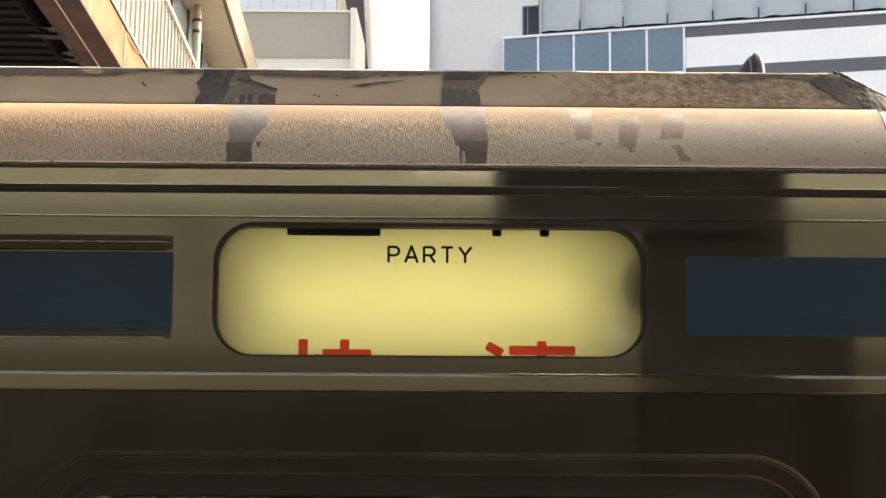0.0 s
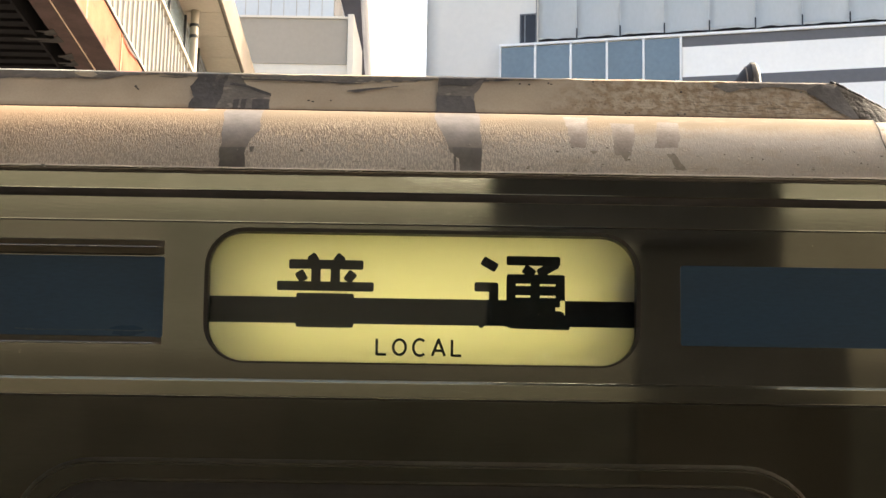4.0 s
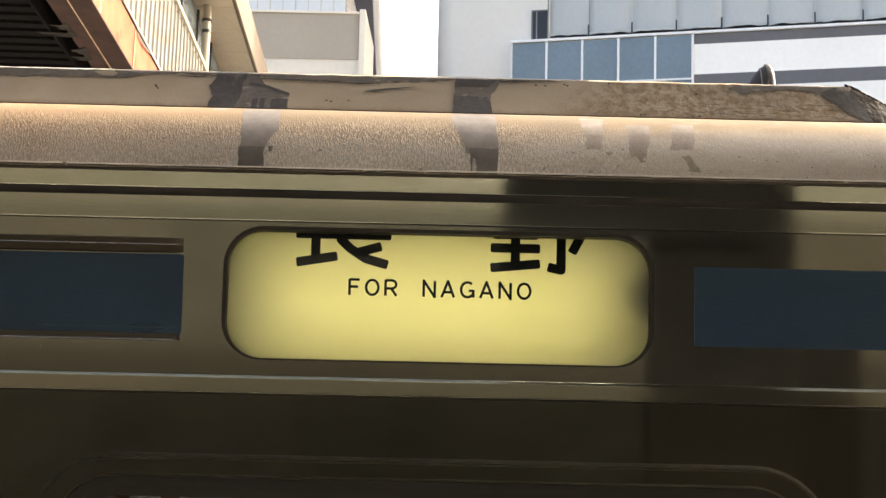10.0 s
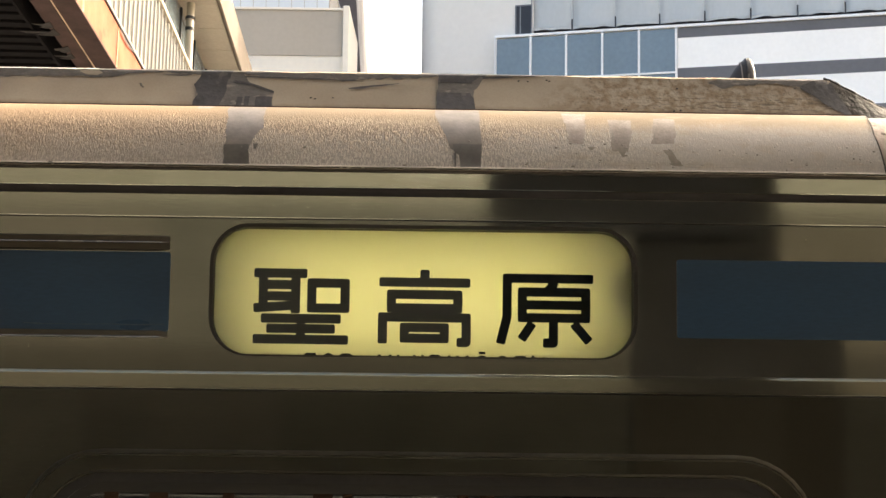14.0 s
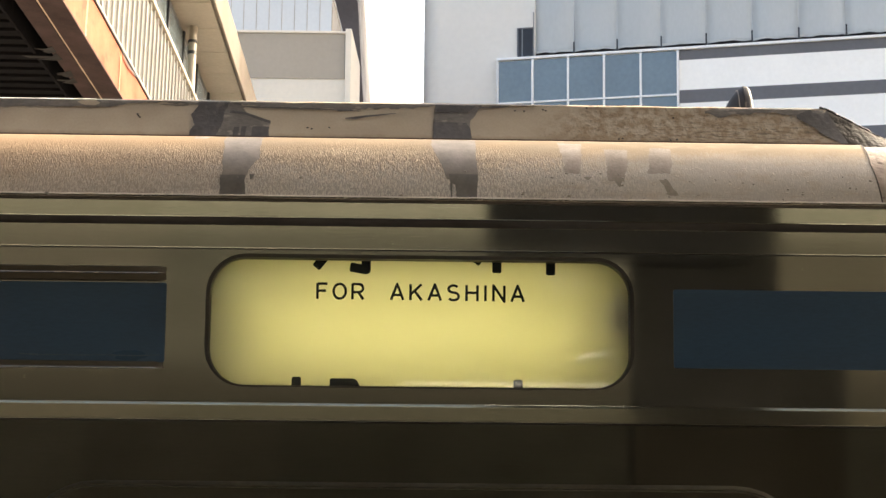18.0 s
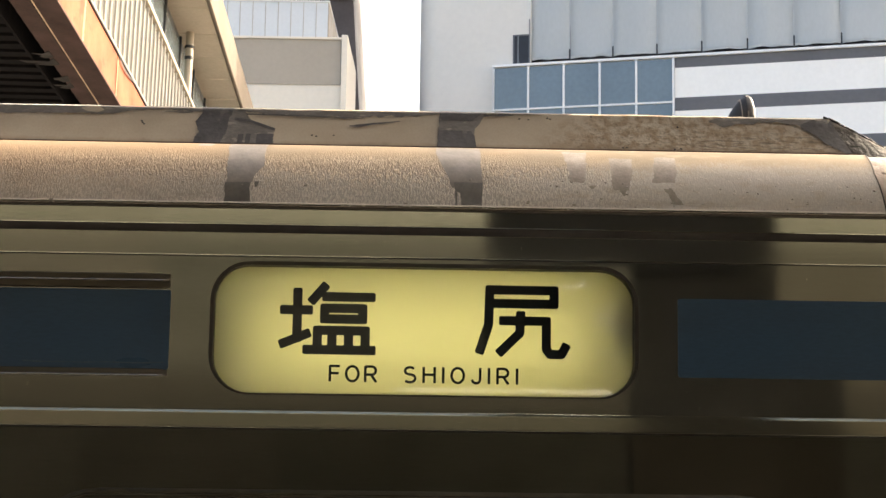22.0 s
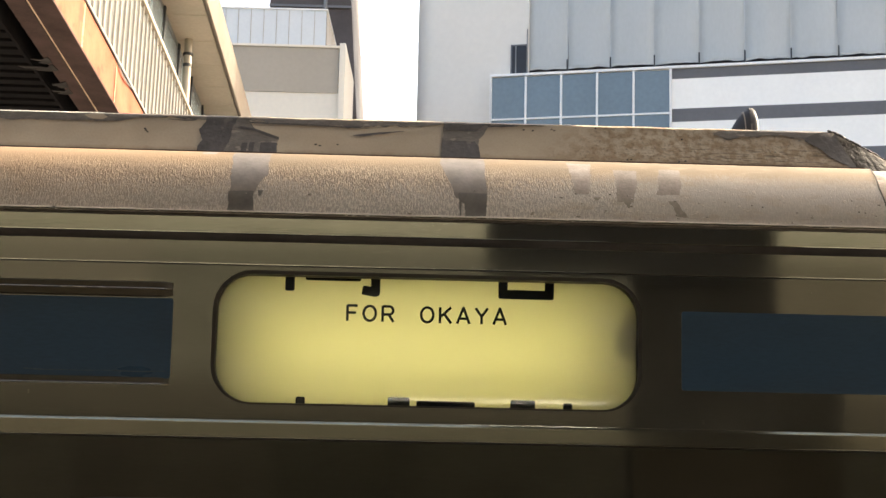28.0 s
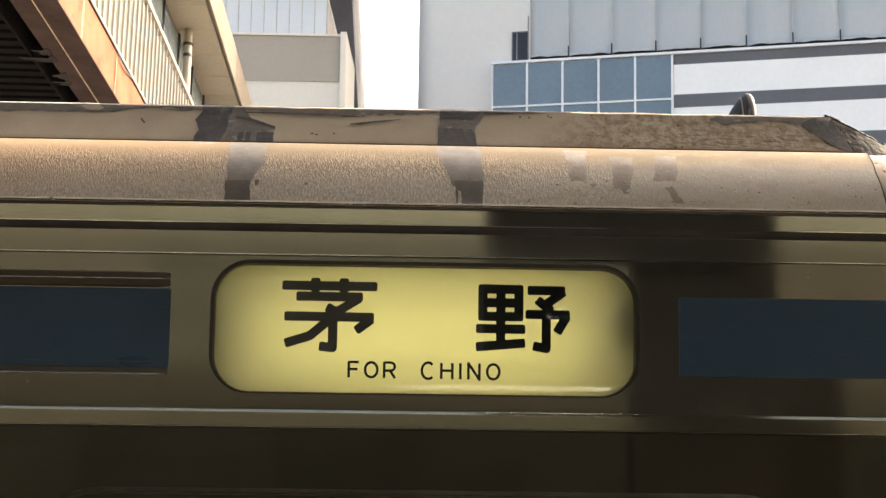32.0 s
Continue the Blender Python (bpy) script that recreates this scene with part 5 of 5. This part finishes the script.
# kanji, their columns, words with their spans
SIGNS = [
    ("団体", TWO, (("PARTY", -0.068, 0.078),)),
    ("快速", TWO, (("RAPID", -0.064, 0.069),)),
    ("普通", TWO, (("LOCAL", -0.073, 0.074),)),
    ("", TWO, ()),
    ("長野", TWO, (("FOR", -0.149, -0.063), ("NAGANO", -0.023, 0.164))),
    ("篠ノ井", THREE, (("FOR", -0.160, -0.074), ("SHINONOI", -0.034, 0.171))),
    ("聖高原", THREE, (("FOR", -0.197, -0.111), ("HIJIRIKŌGEN", -0.072, 0.215))),
    ("明科", TWO, (("FOR", -0.174, -0.089), ("AKASHINA", -0.047, 0.185))),
    ("松本", TWO, (("FOR", -0.200, -0.115), ("MATSUMOTO", -0.073, 0.213))),
    ("塩尻", TWO, (("FOR", -0.157, -0.072), ("SHIOJIRI", -0.030, 0.168))),
    ("辰野", TWO, (("FOR", -0.174, -0.089), ("TATSUNO", -0.046, 0.182))),
    ("岡谷", TWO, (("FOR", -0.135, -0.050), ("OKAYA", -0.009, 0.141))),
    ("上諏訪", THREE, (("FOR", -0.189, -0.104), ("KAMISUWA", -0.064, 0.186))),
    ("茅野", TWO, (("FOR", -0.126, -0.041), ("CHINO", -0.002, 0.136))),
]
PITCH = 0.30097
NUDGE = (0.0001, 0.0014, -0.0016, 0, 0.0008, 0.0016, -0.0013, -0.0002, -0.0009, -0.0013, -0.0001, 0.0002, 0.0022, 0.0012)
KANJI_W, KANJI_H, BAR = 0.1625, 0.1225, 0.0160


def film_top(t):
    """Height of the first sign's centre at t seconds."""
    return 2.28300 + 0.114428 * t + 0.00011518 * t * t


STRIP = 0.022
strips = []


def film():
    """The blind in narrow strips: v is the height above the first sign's centre."""
    marks = []
    for k, (kanji, columns, words) in enumerate(SIGNS):
        c = -PITCH * k + NUDGE[k]
        red = kanji == "快速"
        for x0, ch in zip(columns, kanji):
            low = kanji in ("辰野", "茅野") and ch == "野"
            wide = 1.025 if ch in "辰塩松" else 1.0

            def to(px, py, x0=x0, c=c, top=0.007 if low else 0.0, foot=0.004 if low else 0.0, wide=wide):
                return (x0 + KANJI_W * (1 - wide) + (px / 100) * KANJI_W * wide, c + KANJI_H / 2 - top - (py / 100) * (KANJI_H - top - foot))
            for loop in stroke_loops(KANJI[ch], to, BAR, 0.0022):
                marks.append((loop, red, (k, ch, x0)))
        for word, x0, x1 in words:
            for n, loops in enumerate(word_loops(word, x0 + 0.002, x1 - 0.002, c - 0.1075)):
                marks += [(loop, red, (k, word[n], x0 + n)) for loop in loops]
    # the print runs a little downhill
    marks = [([(x, z - 0.003 * (x + 0.16)) for x, z in loop], red, key) for loop, red, key in marks]
    texts = {k: " ".join(w[0] for w in s[2]) for k, s in enumerate(SIGNS)}
    v = 0.11
    while v > -4.36:
        v0 = v - STRIP
        here = [(l, r, key) for l, r, key in marks if min(p[1] for p in l) < v and max(p[1] for p in l) > v0]
        outer = [(-0.40, v0), (0.41, v0), (0.41, v), (-0.40, v)]
        verts, tris, inside = cdt([outer] + [h[0] for h in here])
        mid = (v + v0) / 2
        meshes, made = {None: bmesh.new()}, {}
        for tri, own in zip(tris, inside):
            if 0 not in own:
                continue
            key = next((here[i - 1][2] for i in own if i), None)
            bm = meshes.setdefault(key, None) or meshes.update({key: bmesh.new()}) or meshes[key]
            face = []
            for i in tri:
                if (key, i) not in made:
                    made[(key, i)] = bm.verts.new((verts[i].x - SX, 0.0, verts[i].y - mid))
                face.append(made[(key, i)])
            bm.faces.new(face)
        k = min(len(SIGNS) - 1, max(0, round(-(mid + 0.02) / PITCH)))
        text = texts[k]
        strip = part("film_strip", meshes.pop(None), FILM, sign, "pale yellow blind film" + (" printed " + text if text and meshes else ""))
        for key, bm in meshes.items():
            red = key[0] == 1
            part("printed_character", bm, INK_RED if red else INK_BLACK, strip, ("red" if red else "black") + " printed character " + key[1])
        for piece in (strip, *strip.children):
            # film coordinates: across, and along the whole blind
            layer = piece.data.uv_layers.new(name="film")
            for loop in piece.data.loops:
                co = piece.data.vertices[loop.vertex_index].co
                layer.data[loop.index].uv = (co.x + SX, co.z + mid)
        strips.append((strip, mid))
        v = v0


film()


def strip_pose(z, i):
    """Where a strip lies: rolled below, straight behind the window, or wound on above."""
    low, high, r, cy = 1.950, 2.290, 0.030, FILM_Y + 0.030
    if low <= z <= high:
        return pose(0, FILM_Y, z - SZ)
    if z > high:
        a = min((z - high) / r, radians(95 + (i * 37) % 130))
        rr = r - (0.00005 * i if (z - high) / r > radians(80) else 0)
        return pose(0, cy - rr * math.cos(a), high + rr * math.sin(a) - SZ, -math.degrees(a))
    a = min((low - z) / r, radians(95 + (i * 37) % 130))
    rr = r - (0.00005 * (215 - i) if (low - z) / r > radians(80) else 0)
    return pose(0, cy - rr * math.cos(a), low - rr * math.sin(a) - SZ, math.degrees(a))


# ---- covered footbridge behind the train ----
def footbridge():
    t = thing("covered_footbridge", "covered station footbridge with orange girder, pale railing and cream roof soffit", "footbridge", (-3.378, 11.0, 5.659))
    t.matrix_world = Matrix(((0.9994, -0.0340, -0.0034, -3.307), (0.0342, 0.9942, 0.1017, 11.022), (0.0000, -0.1018, 0.9948, 5.659), (0, 0, 0, 1)))
    L0, L1 = -4.5, 26.0
    # side girder: I section in lengths with joints
    for i, (a, b) in enumerate(((L0, 0.11), (0.13, 7.0), (7.02, 14.0), (14.02, L1))):
        part("girder_web", box(-0.03, 0.0, a, b, -0.48, -0.02, 0.004), GIRDER, t, "faded orange steel web")
    # pale welded strips over the joints
    for l, wide in ((-1.44, 0.05), (0.135, 0.035)):
        rows = [[(0.0035 + 0.002 * noise.noise((l, z * 9, k)), l + wide * k + 0.012 * noise.noise((z * 7, l, k)), z) for k in (0, 0.5, 1)] for z in [-0.476 + 0.452 * i / 24 for i in range(25)]]
        part("weld_strip", grid_mesh(rows), WELD_PAINT, t, "pale worn strip on the girder", True)
    # paint lifting from the upper flange beside the joint
    rows = [[(0.022, l, -0.024 - 0.075 * math.sin(math.pi * k) ** 0.7 * (1 - 0.5 * k)), (0.020, l + 0.004, -0.012 - 0.050 * math.sin(math.pi * k) ** 0.7 * (1 - 0.5 * k))] for k, l in [(i / 20, 0.10 + 0.85 * i / 20) for i in range(21)]]
    part("lifted_paint", grid_mesh(rows), DARK_STEEL, t, "dark paint curling off the flange")
    part("top_flange", box(-0.16, 0.02, L0, L1, -0.022, 0.004, 0.004), DARK_STEEL, t, "dark upper flange")
    part("bottom_flange", box(-0.215, 0.006, L0, L1, -0.50, -0.478, 0.003), GIRDER_DARK, t, "dark brown bottom flange")
    part("flange_edge", box(-0.229, -0.215, L0, L1, -0.50, -0.482, 0.002), EDGE_ORANGE, t, "thin bright flange edge")
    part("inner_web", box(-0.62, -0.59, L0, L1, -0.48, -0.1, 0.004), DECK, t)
    part("inner_flange", box(-0.42, -0.24, L0, L1, -0.497, -0.478, 0.004), GIRDER_DARK, t, "dark brown inner beam flange")
    # paint peeling off the inner beam in ragged tongues
    rng = random.Random(8)
    for l, out in ((-1.1, 0.12), (-0.9, 0.30), (-0.42, 0.10), (-0.22, 0.15), (0.9, 0.10)):
        bm = bmesh.new()
        near = [(-0.36, l - 0.10), (-0.43, l - 0.03), (-0.42 - out, l - 0.02), (-0.42 - 0.8 * out, l + 0.015), (-0.46, l + 0.03), (-0.42 - 0.6 * out, l + 0.06), (-0.43, l + 0.09), (-0.35, l + 0.06)]
        near = [(a + rng.uniform(-0.015, 0.015), b + rng.uniform(-0.012, 0.012)) for a, b in near]
        lower, upper = ([bm.verts.new((a, b, z)) for a, b in near] for z in (-0.506, -0.500))
        bm.faces.new(lower)
        bm.faces.new(upper[::-1])
        for i in range(len(near)):
            j = (i + 1) % len(near)
            bm.faces.new((lower[i], lower[j], upper[j], upper[i]))
        part("peeling_paint", bm, PEELED, t, "pale peeling paint flake")
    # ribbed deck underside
    part("deck", box(-3.9, -0.03, L0, L1, -0.24, -0.17), DECK, t, "dark deck sheet")
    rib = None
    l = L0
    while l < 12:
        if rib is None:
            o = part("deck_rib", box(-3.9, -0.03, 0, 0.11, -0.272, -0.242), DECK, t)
            rib = o.data
        else:
            o = new("deck_rib", rib)
            o.parent = t
        o.location = (0, l, 0)
        l += 0.22
    # railing: backing panel, slats, rails
    part("railing_panel", box(-0.075, -0.055, L0, L1, 0.06, 1.22), RAIL_PANEL, t, "pale grey railing panel")
    part("bottom_rail", box(-0.06, 0.0, L0, L1, 0.02, 0.06, 0.006), SLAT, t)
    part("hand_rail", box(-0.065, 0.005, L0, L1, 1.235, 1.30, 0.012), CREAM_LIGHT, t, "cream handrail")
    l = L0
    slat_mesh = None
    while l < 14:
        bm = box(-0.045, -0.018, 0, 0.020, 0.05, 1.245, 0.003)
        if slat_mesh is None:
            o = part("slat", bm, SLAT, t)
            slat_mesh = o.data
        else:
            bm.free()
            o = new("slat", slat_mesh)
            o.parent = t
        o.location = (0, l, 0)
        l += 0.25
    # glazed side wall above the rail, set in
    part("side_wall", box(-0.33, -0.29, L0, L1, -0.1, 2.42), PANEL_GREY, t)
    l = L0 + 0.3
    while l < 14:
        w = part("side_window", box(-0.29, -0.275, l, l + 1.25, 1.0, 2.30, 0.004), PANE, t, "dark side window")
        part("window_post", box(-0.29, -0.255, l + 1.29, l + 1.36, 0.2, 2.42, 0.004), DARK_STEEL, t)
        l += 1.42
    # roof: soffit panels and deep fascia
    l = L0
    while l < 16:
        part("soffit_panel", box(-0.29, 0.29, l + 0.006, l + 0.994, 2.42, 2.45, 0.003), CREAM, t)
        l += 1.0
    part("soffit_backing", box(-0.29, 0.30, L0, L1, 2.455, 2.5), DARK_STEEL, t)
    part("fascia", box(0.295, 0.36, L0, L1, 2.405, 3.02, 0.02), ROOF_CREAM, t, "broad cream roof fascia")
    part("roof_slab", box(-4.2, 0.295, L0, L1, 2.55, 2.95), CREAM_LIGHT, t)
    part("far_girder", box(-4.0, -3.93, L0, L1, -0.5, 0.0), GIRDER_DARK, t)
    part("far_wall", box(-3.98, -3.94, L0, L1, 0.0, 2.55), PANEL_GREY, t)
    # post with collars
    post = part("post", cylinder((-0.10, 5.45, 0.0), (-0.10, 5.45, 2.42), 0.062, 20), CREAM_LIGHT, t, "cream round roof post", True)
    part("collar", cylinder((-0.10, 5.45, 1.97), (-0.10, 5.45, 2.02), 0.070, 20), DARK_STEEL, post)
    part("collar", cylinder((-0.10, 5.45, 2.155), (-0.10, 5.45, 2.195), 0.076, 20), DARK_STEEL, post)
    # piers down to the ground
    for l in (1.6, 20.0):
        for a in (-0.7, -3.4):
            m = t.matrix_world @ Vector((a, l, -0.5))
            d = t.matrix_world.inverted() @ Vector((m.x, m.y, -1.25))
            part("pier", cylinder((a, l, -0.5), d, 0.16, 16), GIRDER_DARK, t)
    return t


footbridge()


# ---- buildings ----
def left_buildings():
    t = thing("station_office_block", "beige and white station block with a blue-white clad roof box", "building", (-11.703, 46.077, -1.25), -0.37)

    def b(x0, x1, y0, y1, z0, z1, bevel=0.0):
        return box(x0 + 12, x1 + 12, y0 - 46, y1 - 46, z0 + 1.25, z1 + 1.25, bevel)
    part("lower_wall", b(-22, -3.56, 46.0, 51.5, -1.25, 14.09), OFF_WHITE, t, "off-white lower wall")
    part("beige_band", b(-22, -3.58, 45.96, 51.5, 14.09, 15.90), BEIGE, t, "beige rendered upper wall")
    part("coping", b(-22, -3.50, 45.90, 51.6, 15.90, 15.99, 0.01), OFF_WHITE, t)
    part("corner_pier", b(-3.56, -3.32, 45.85, 51.5, -1.25, 16.08, 0.02), OFF_WHITE, t, "cream corner pier")
    part("roof_box", b(-20, -4.22, 47.0, 52.5, 15.9, 17.75), PANEL_WHITE, t, "blue-white clad roof box")
    x = -20.0
    while x < -4.4:
        part("cladding_seam", b(x, x + 0.02, 46.985, 47.0, 15.99, 17.72), BEIGE, t)
        x += 0.51
    part("box_coping", b(-20.05, -4.16, 46.95, 52.55, 17.75, 17.80), FRAME_WHITE, t)
    # dark strip that paints the shadow at the box's foot
    part("box_base_shadow", b(-20, -4.22, 46.9, 47.0, 15.985, 16.05), DARK_STEEL, t)
    # the sun's warmth on this side is painted as cream
    part("box_side", b(-4.22, -4.19, 47.0, 52.5, 15.99, 17.75), CREAM_LIGHT, t, "roof box side painted cream for its sunlight")
    u = thing("brown_tower", "dark brown clad tower behind the station block", "building", (-4.639, 56.031, -1.25), -0.37)
    # side edge leans
    bm = bmesh.new()
    vs = []
    for y in (0.0, 10.0):
        vs.append([bm.verts.new(p) for p in ((-2.7, y, 0), (2.81, y, 0), (1.54, y, 17.3), (0.31, y, 34), (-2.7, y, 34))])
    bm.faces.new(vs[0])
    bm.faces.new(vs[1][::-1])
    for i in range(5):
        j = (i + 1) % 5
        bm.faces.new((vs[0][i], vs[0][j], vs[1][j], vs[1][i]))
    part("tower_wall", bm, BROWN, u)
    for z in (18.5, 22.0, 25.5):
        part("ledge", box(-2.72, 1.2, -0.12, 0.0, z, z + 0.12), BAND_DARK, u)
    part("drain_pipe", cylinder((-0.05, -0.1, 14.0), (-0.05, -0.1, 34.0), 0.09, 12), PANEL_GREY, u)


left_buildings()


def glass_building():
    t = thing("striped_office_building", "grey office building with striped band, blue window strip and scaffold sheets", "building", (3.195, 54.981, -1.25), -16.5)
    G = 1.25

    def b(x0, x1, y0, y1, z0, z1, bevel=0.0):
        return box(x0, x1, y0, y1, z0 + G, z1 + G, bevel)
    # smooth wall with a rounded corner
    bm = bmesh.new()
    outline = [(1.72, 0.35)]
    cx, cy, r = -2.85, 1.45, 1.1
    for i in range(13):
        a = radians(270 - 90 * i / 12)
        outline.append((cx + r * math.cos(a), cy + r * math.sin(a)))
    outline += [(-3.95, 14.0), (1.72, 14.0)]
    vs = [[bm.verts.new((x, y, z)) for x, y in outline] for z in (0, 45)]
    for i in range(len(outline)):
        j = (i + 1) % len(outline)
        bm.faces.new((vs[0][i], vs[0][j], vs[1][j], vs[1][i]))
    bm.faces.new(vs[1])
    part("corner_wall", bm, TOWER_GREY, t, "smooth light grey rounded corner wall", True)
    part("main_wall", b(1.72, 40, 0.9, 14, -1.25, 44), TOWER_GREY, t)
    # small window by the sheets
    w = part("small_window", b(0.94, 1.64, 0.325, 0.36, 17.50, 18.84), OPENING, t, "small dark open window")
    part("frame", b(0.88, 0.94, 0.30, 0.36, 17.46, 18.88), BAND_DARK, w)
    part("frame", b(0.88, 1.66, 0.30, 0.36, 18.84, 18.90), BAND_DARK, w)
    part("mullion", b(1.10, 1.15, 0.30, 0.33, 17.5, 18.84), PANEL_GREY, w)
    # projecting band: windows, then stripes
    part("band_core", b(0.06, 40, 0.12, 0.9, 6.0, 17.30), BAND_WHITE, t)
    part("band_coping", b(-0.02, 40, -0.06, 0.9, 17.30, 17.42, 0.015), FRAME_WHITE, t, "white coping")
    cols, width = 5, 8.28 / 5
    for row, (z0, z1) in enumerate(((15.30, 17.26), (13.26, 15.22), (11.22, 13.18))):
        for c in range(cols):
            p = part("window_pane", b(c * width + 0.07, (c + 1) * width - 0.02, 0.03, 0.12, z0, z1), PANE, t, "blue-grey window pane")
    for c in range(cols + 1):
        part("window_mullion", b(c * width - 0.02, c * width + 0.075, -0.05, 0.12, 11.2, 17.30, 0.01), FRAME_WHITE, t)
    for z in (15.22, 13.18):
        part("window_transom", b(0.05, 8.28, -0.03, 0.12, z, z + 0.085, 0.01), FRAME_WHITE, t)
    for z0, z1 in ((16.83, 17.30), (14.86, 15.455), (12.9, 13.48)):
        part("dark_stripe", b(8.37, 40, 0.05, 0.12, z0, z1), BAND_DARK, t, "slate grey stripe panel")
    for z0, z1 in ((15.455, 16.83), (13.48, 14.86)):
        part("white_stripe", b(8.37, 40, 0.06, 0.12, z0, z1), BAND_WHITE, t, "white stripe panel")
    part("side_end", b(-0.02, 0.05, -0.05, 0.9, 6.0, 17.30), FRAME_WHITE, t)
    # scaffold sheets over the band, each hanging in shallow folds
    def sheet(x0, x1, seed):
        bm = bmesh.new()
        n, m = 10, 24
        grid = []
        for i in range(n + 1):
            col = []
            for j in range(m + 1):
                x = x0 + (x1 - x0) * i / n
                z = 17.66 + 17.0 * j / m + (0.07 * noise.noise((x * 2.1, 3, seed)) if j == 0 else 0)
                y = 0.50 - 0.10 * math.sin(math.pi * i / n) + 0.08 * noise.noise((x * 0.8, z * 0.35, seed)) + (0.06 if i in (0, n) else 0)
                col.append(bm.verts.new((x, y, z + G)))
            grid.append(col)
        for a, c in zip(grid, grid[1:]):
            for j in range(m):
                bm.faces.new((a[j], a[j + 1], c[j + 1], c[j]))
        cloth = part("scaffold_sheet", bm, SHEET, t, "hanging grey scaffold sheet", True)
        # folded hem along the foot of the sheet
        rows = []
        for i in range(25):
            x = x0 + 0.03 + (x1 - x0 - 0.06) * i / 24
            foot = 17.665 + G + 0.07 * noise.noise((x * 2.1, 3, seed))
            y = 0.47 - 0.10 * math.sin(math.pi * i / 24)
            rows.append([(x, y - 0.015 * k, foot + 0.05 * k + 0.02 * noise.noise((x * 5, k, seed))) for k in (0, 1, 2)])
        part("hem", grid_mesh(rows), SHEET_LAP, cloth, "pale folded hem", True)
    edges = [1.70, 3.55]
    while edges[-1] < 34:
        edges.append(edges[-1] + 2.0)
    for i, (a, c) in enumerate(zip(edges, edges[1:])):
        sheet(a, c - 0.01, i)
        # pale lapped edge and the tie that holds it
        part("sheet_lap", grid_mesh([[(c + d, 0.395 - 0.012 * k, G + 18.10 + 0.8 * j) for j in range(22)] for k, d in enumerate((-0.034, 0.0, 0.030))]), SHEET_LAP, t, "pale lapped sheet edge", True)
        part("scaffold_post", cylinder((c, 0.36, 17.42 + G), (c, 0.36, 18.08 + G), 0.035, 8), OPENING, t)
        part("scaffold_pole", cylinder((c, 0.60, 17.42 + G), (c, 0.60, 34 + G), 0.04, 8), PANEL_GREY, t)
        part("scaffold_foot", b(a + 0.9, a + 0.96, 0.38, 0.44, 17.42, 17.62), DARK_STEEL, t)
    # dark strip and darkened toe board paint the shadow below the sheets
    part("scaffold_gap", b(1.72, 34, 0.62, 0.66, 17.42, 18.1), OPENING, t, "dark strip painting the shade under the sheets")
    part("toe_board", b(1.72, 34, 0.56, 0.58, 17.46, 17.60), BAND_DARK, t)
    # drain pipe beside the sheets
    part("edge_pole", cylinder((1.68, 0.25, 17.4 + G), (1.68, 0.25, 19.6 + G), 0.03, 8), PANEL_GREY, t)


glass_building()


def motions():
    step = 0.2
    n = round(32.0 / step)
    for i, (strip, v) in enumerate(strips):
        poses = []
        for k in range(n + 1):
            t = k * step
            z = film_top(t) + v
            poses.append((t, strip_pose(z, i)))
        keep = []
        for k, (t, m) in enumerate(poses):
            before = poses[k - 1][1] if k else None
            after = poses[k + 1][1] if k < n else None
            same_b = before is not None and (before.translation - m.translation).length < 1e-7
            same_a = after is not None and (after.translation - m.translation).length < 1e-7
            if k in (0, n) or not (same_b and same_a):
                keep.append((t, m))
        walk(strip, keep)


motions()
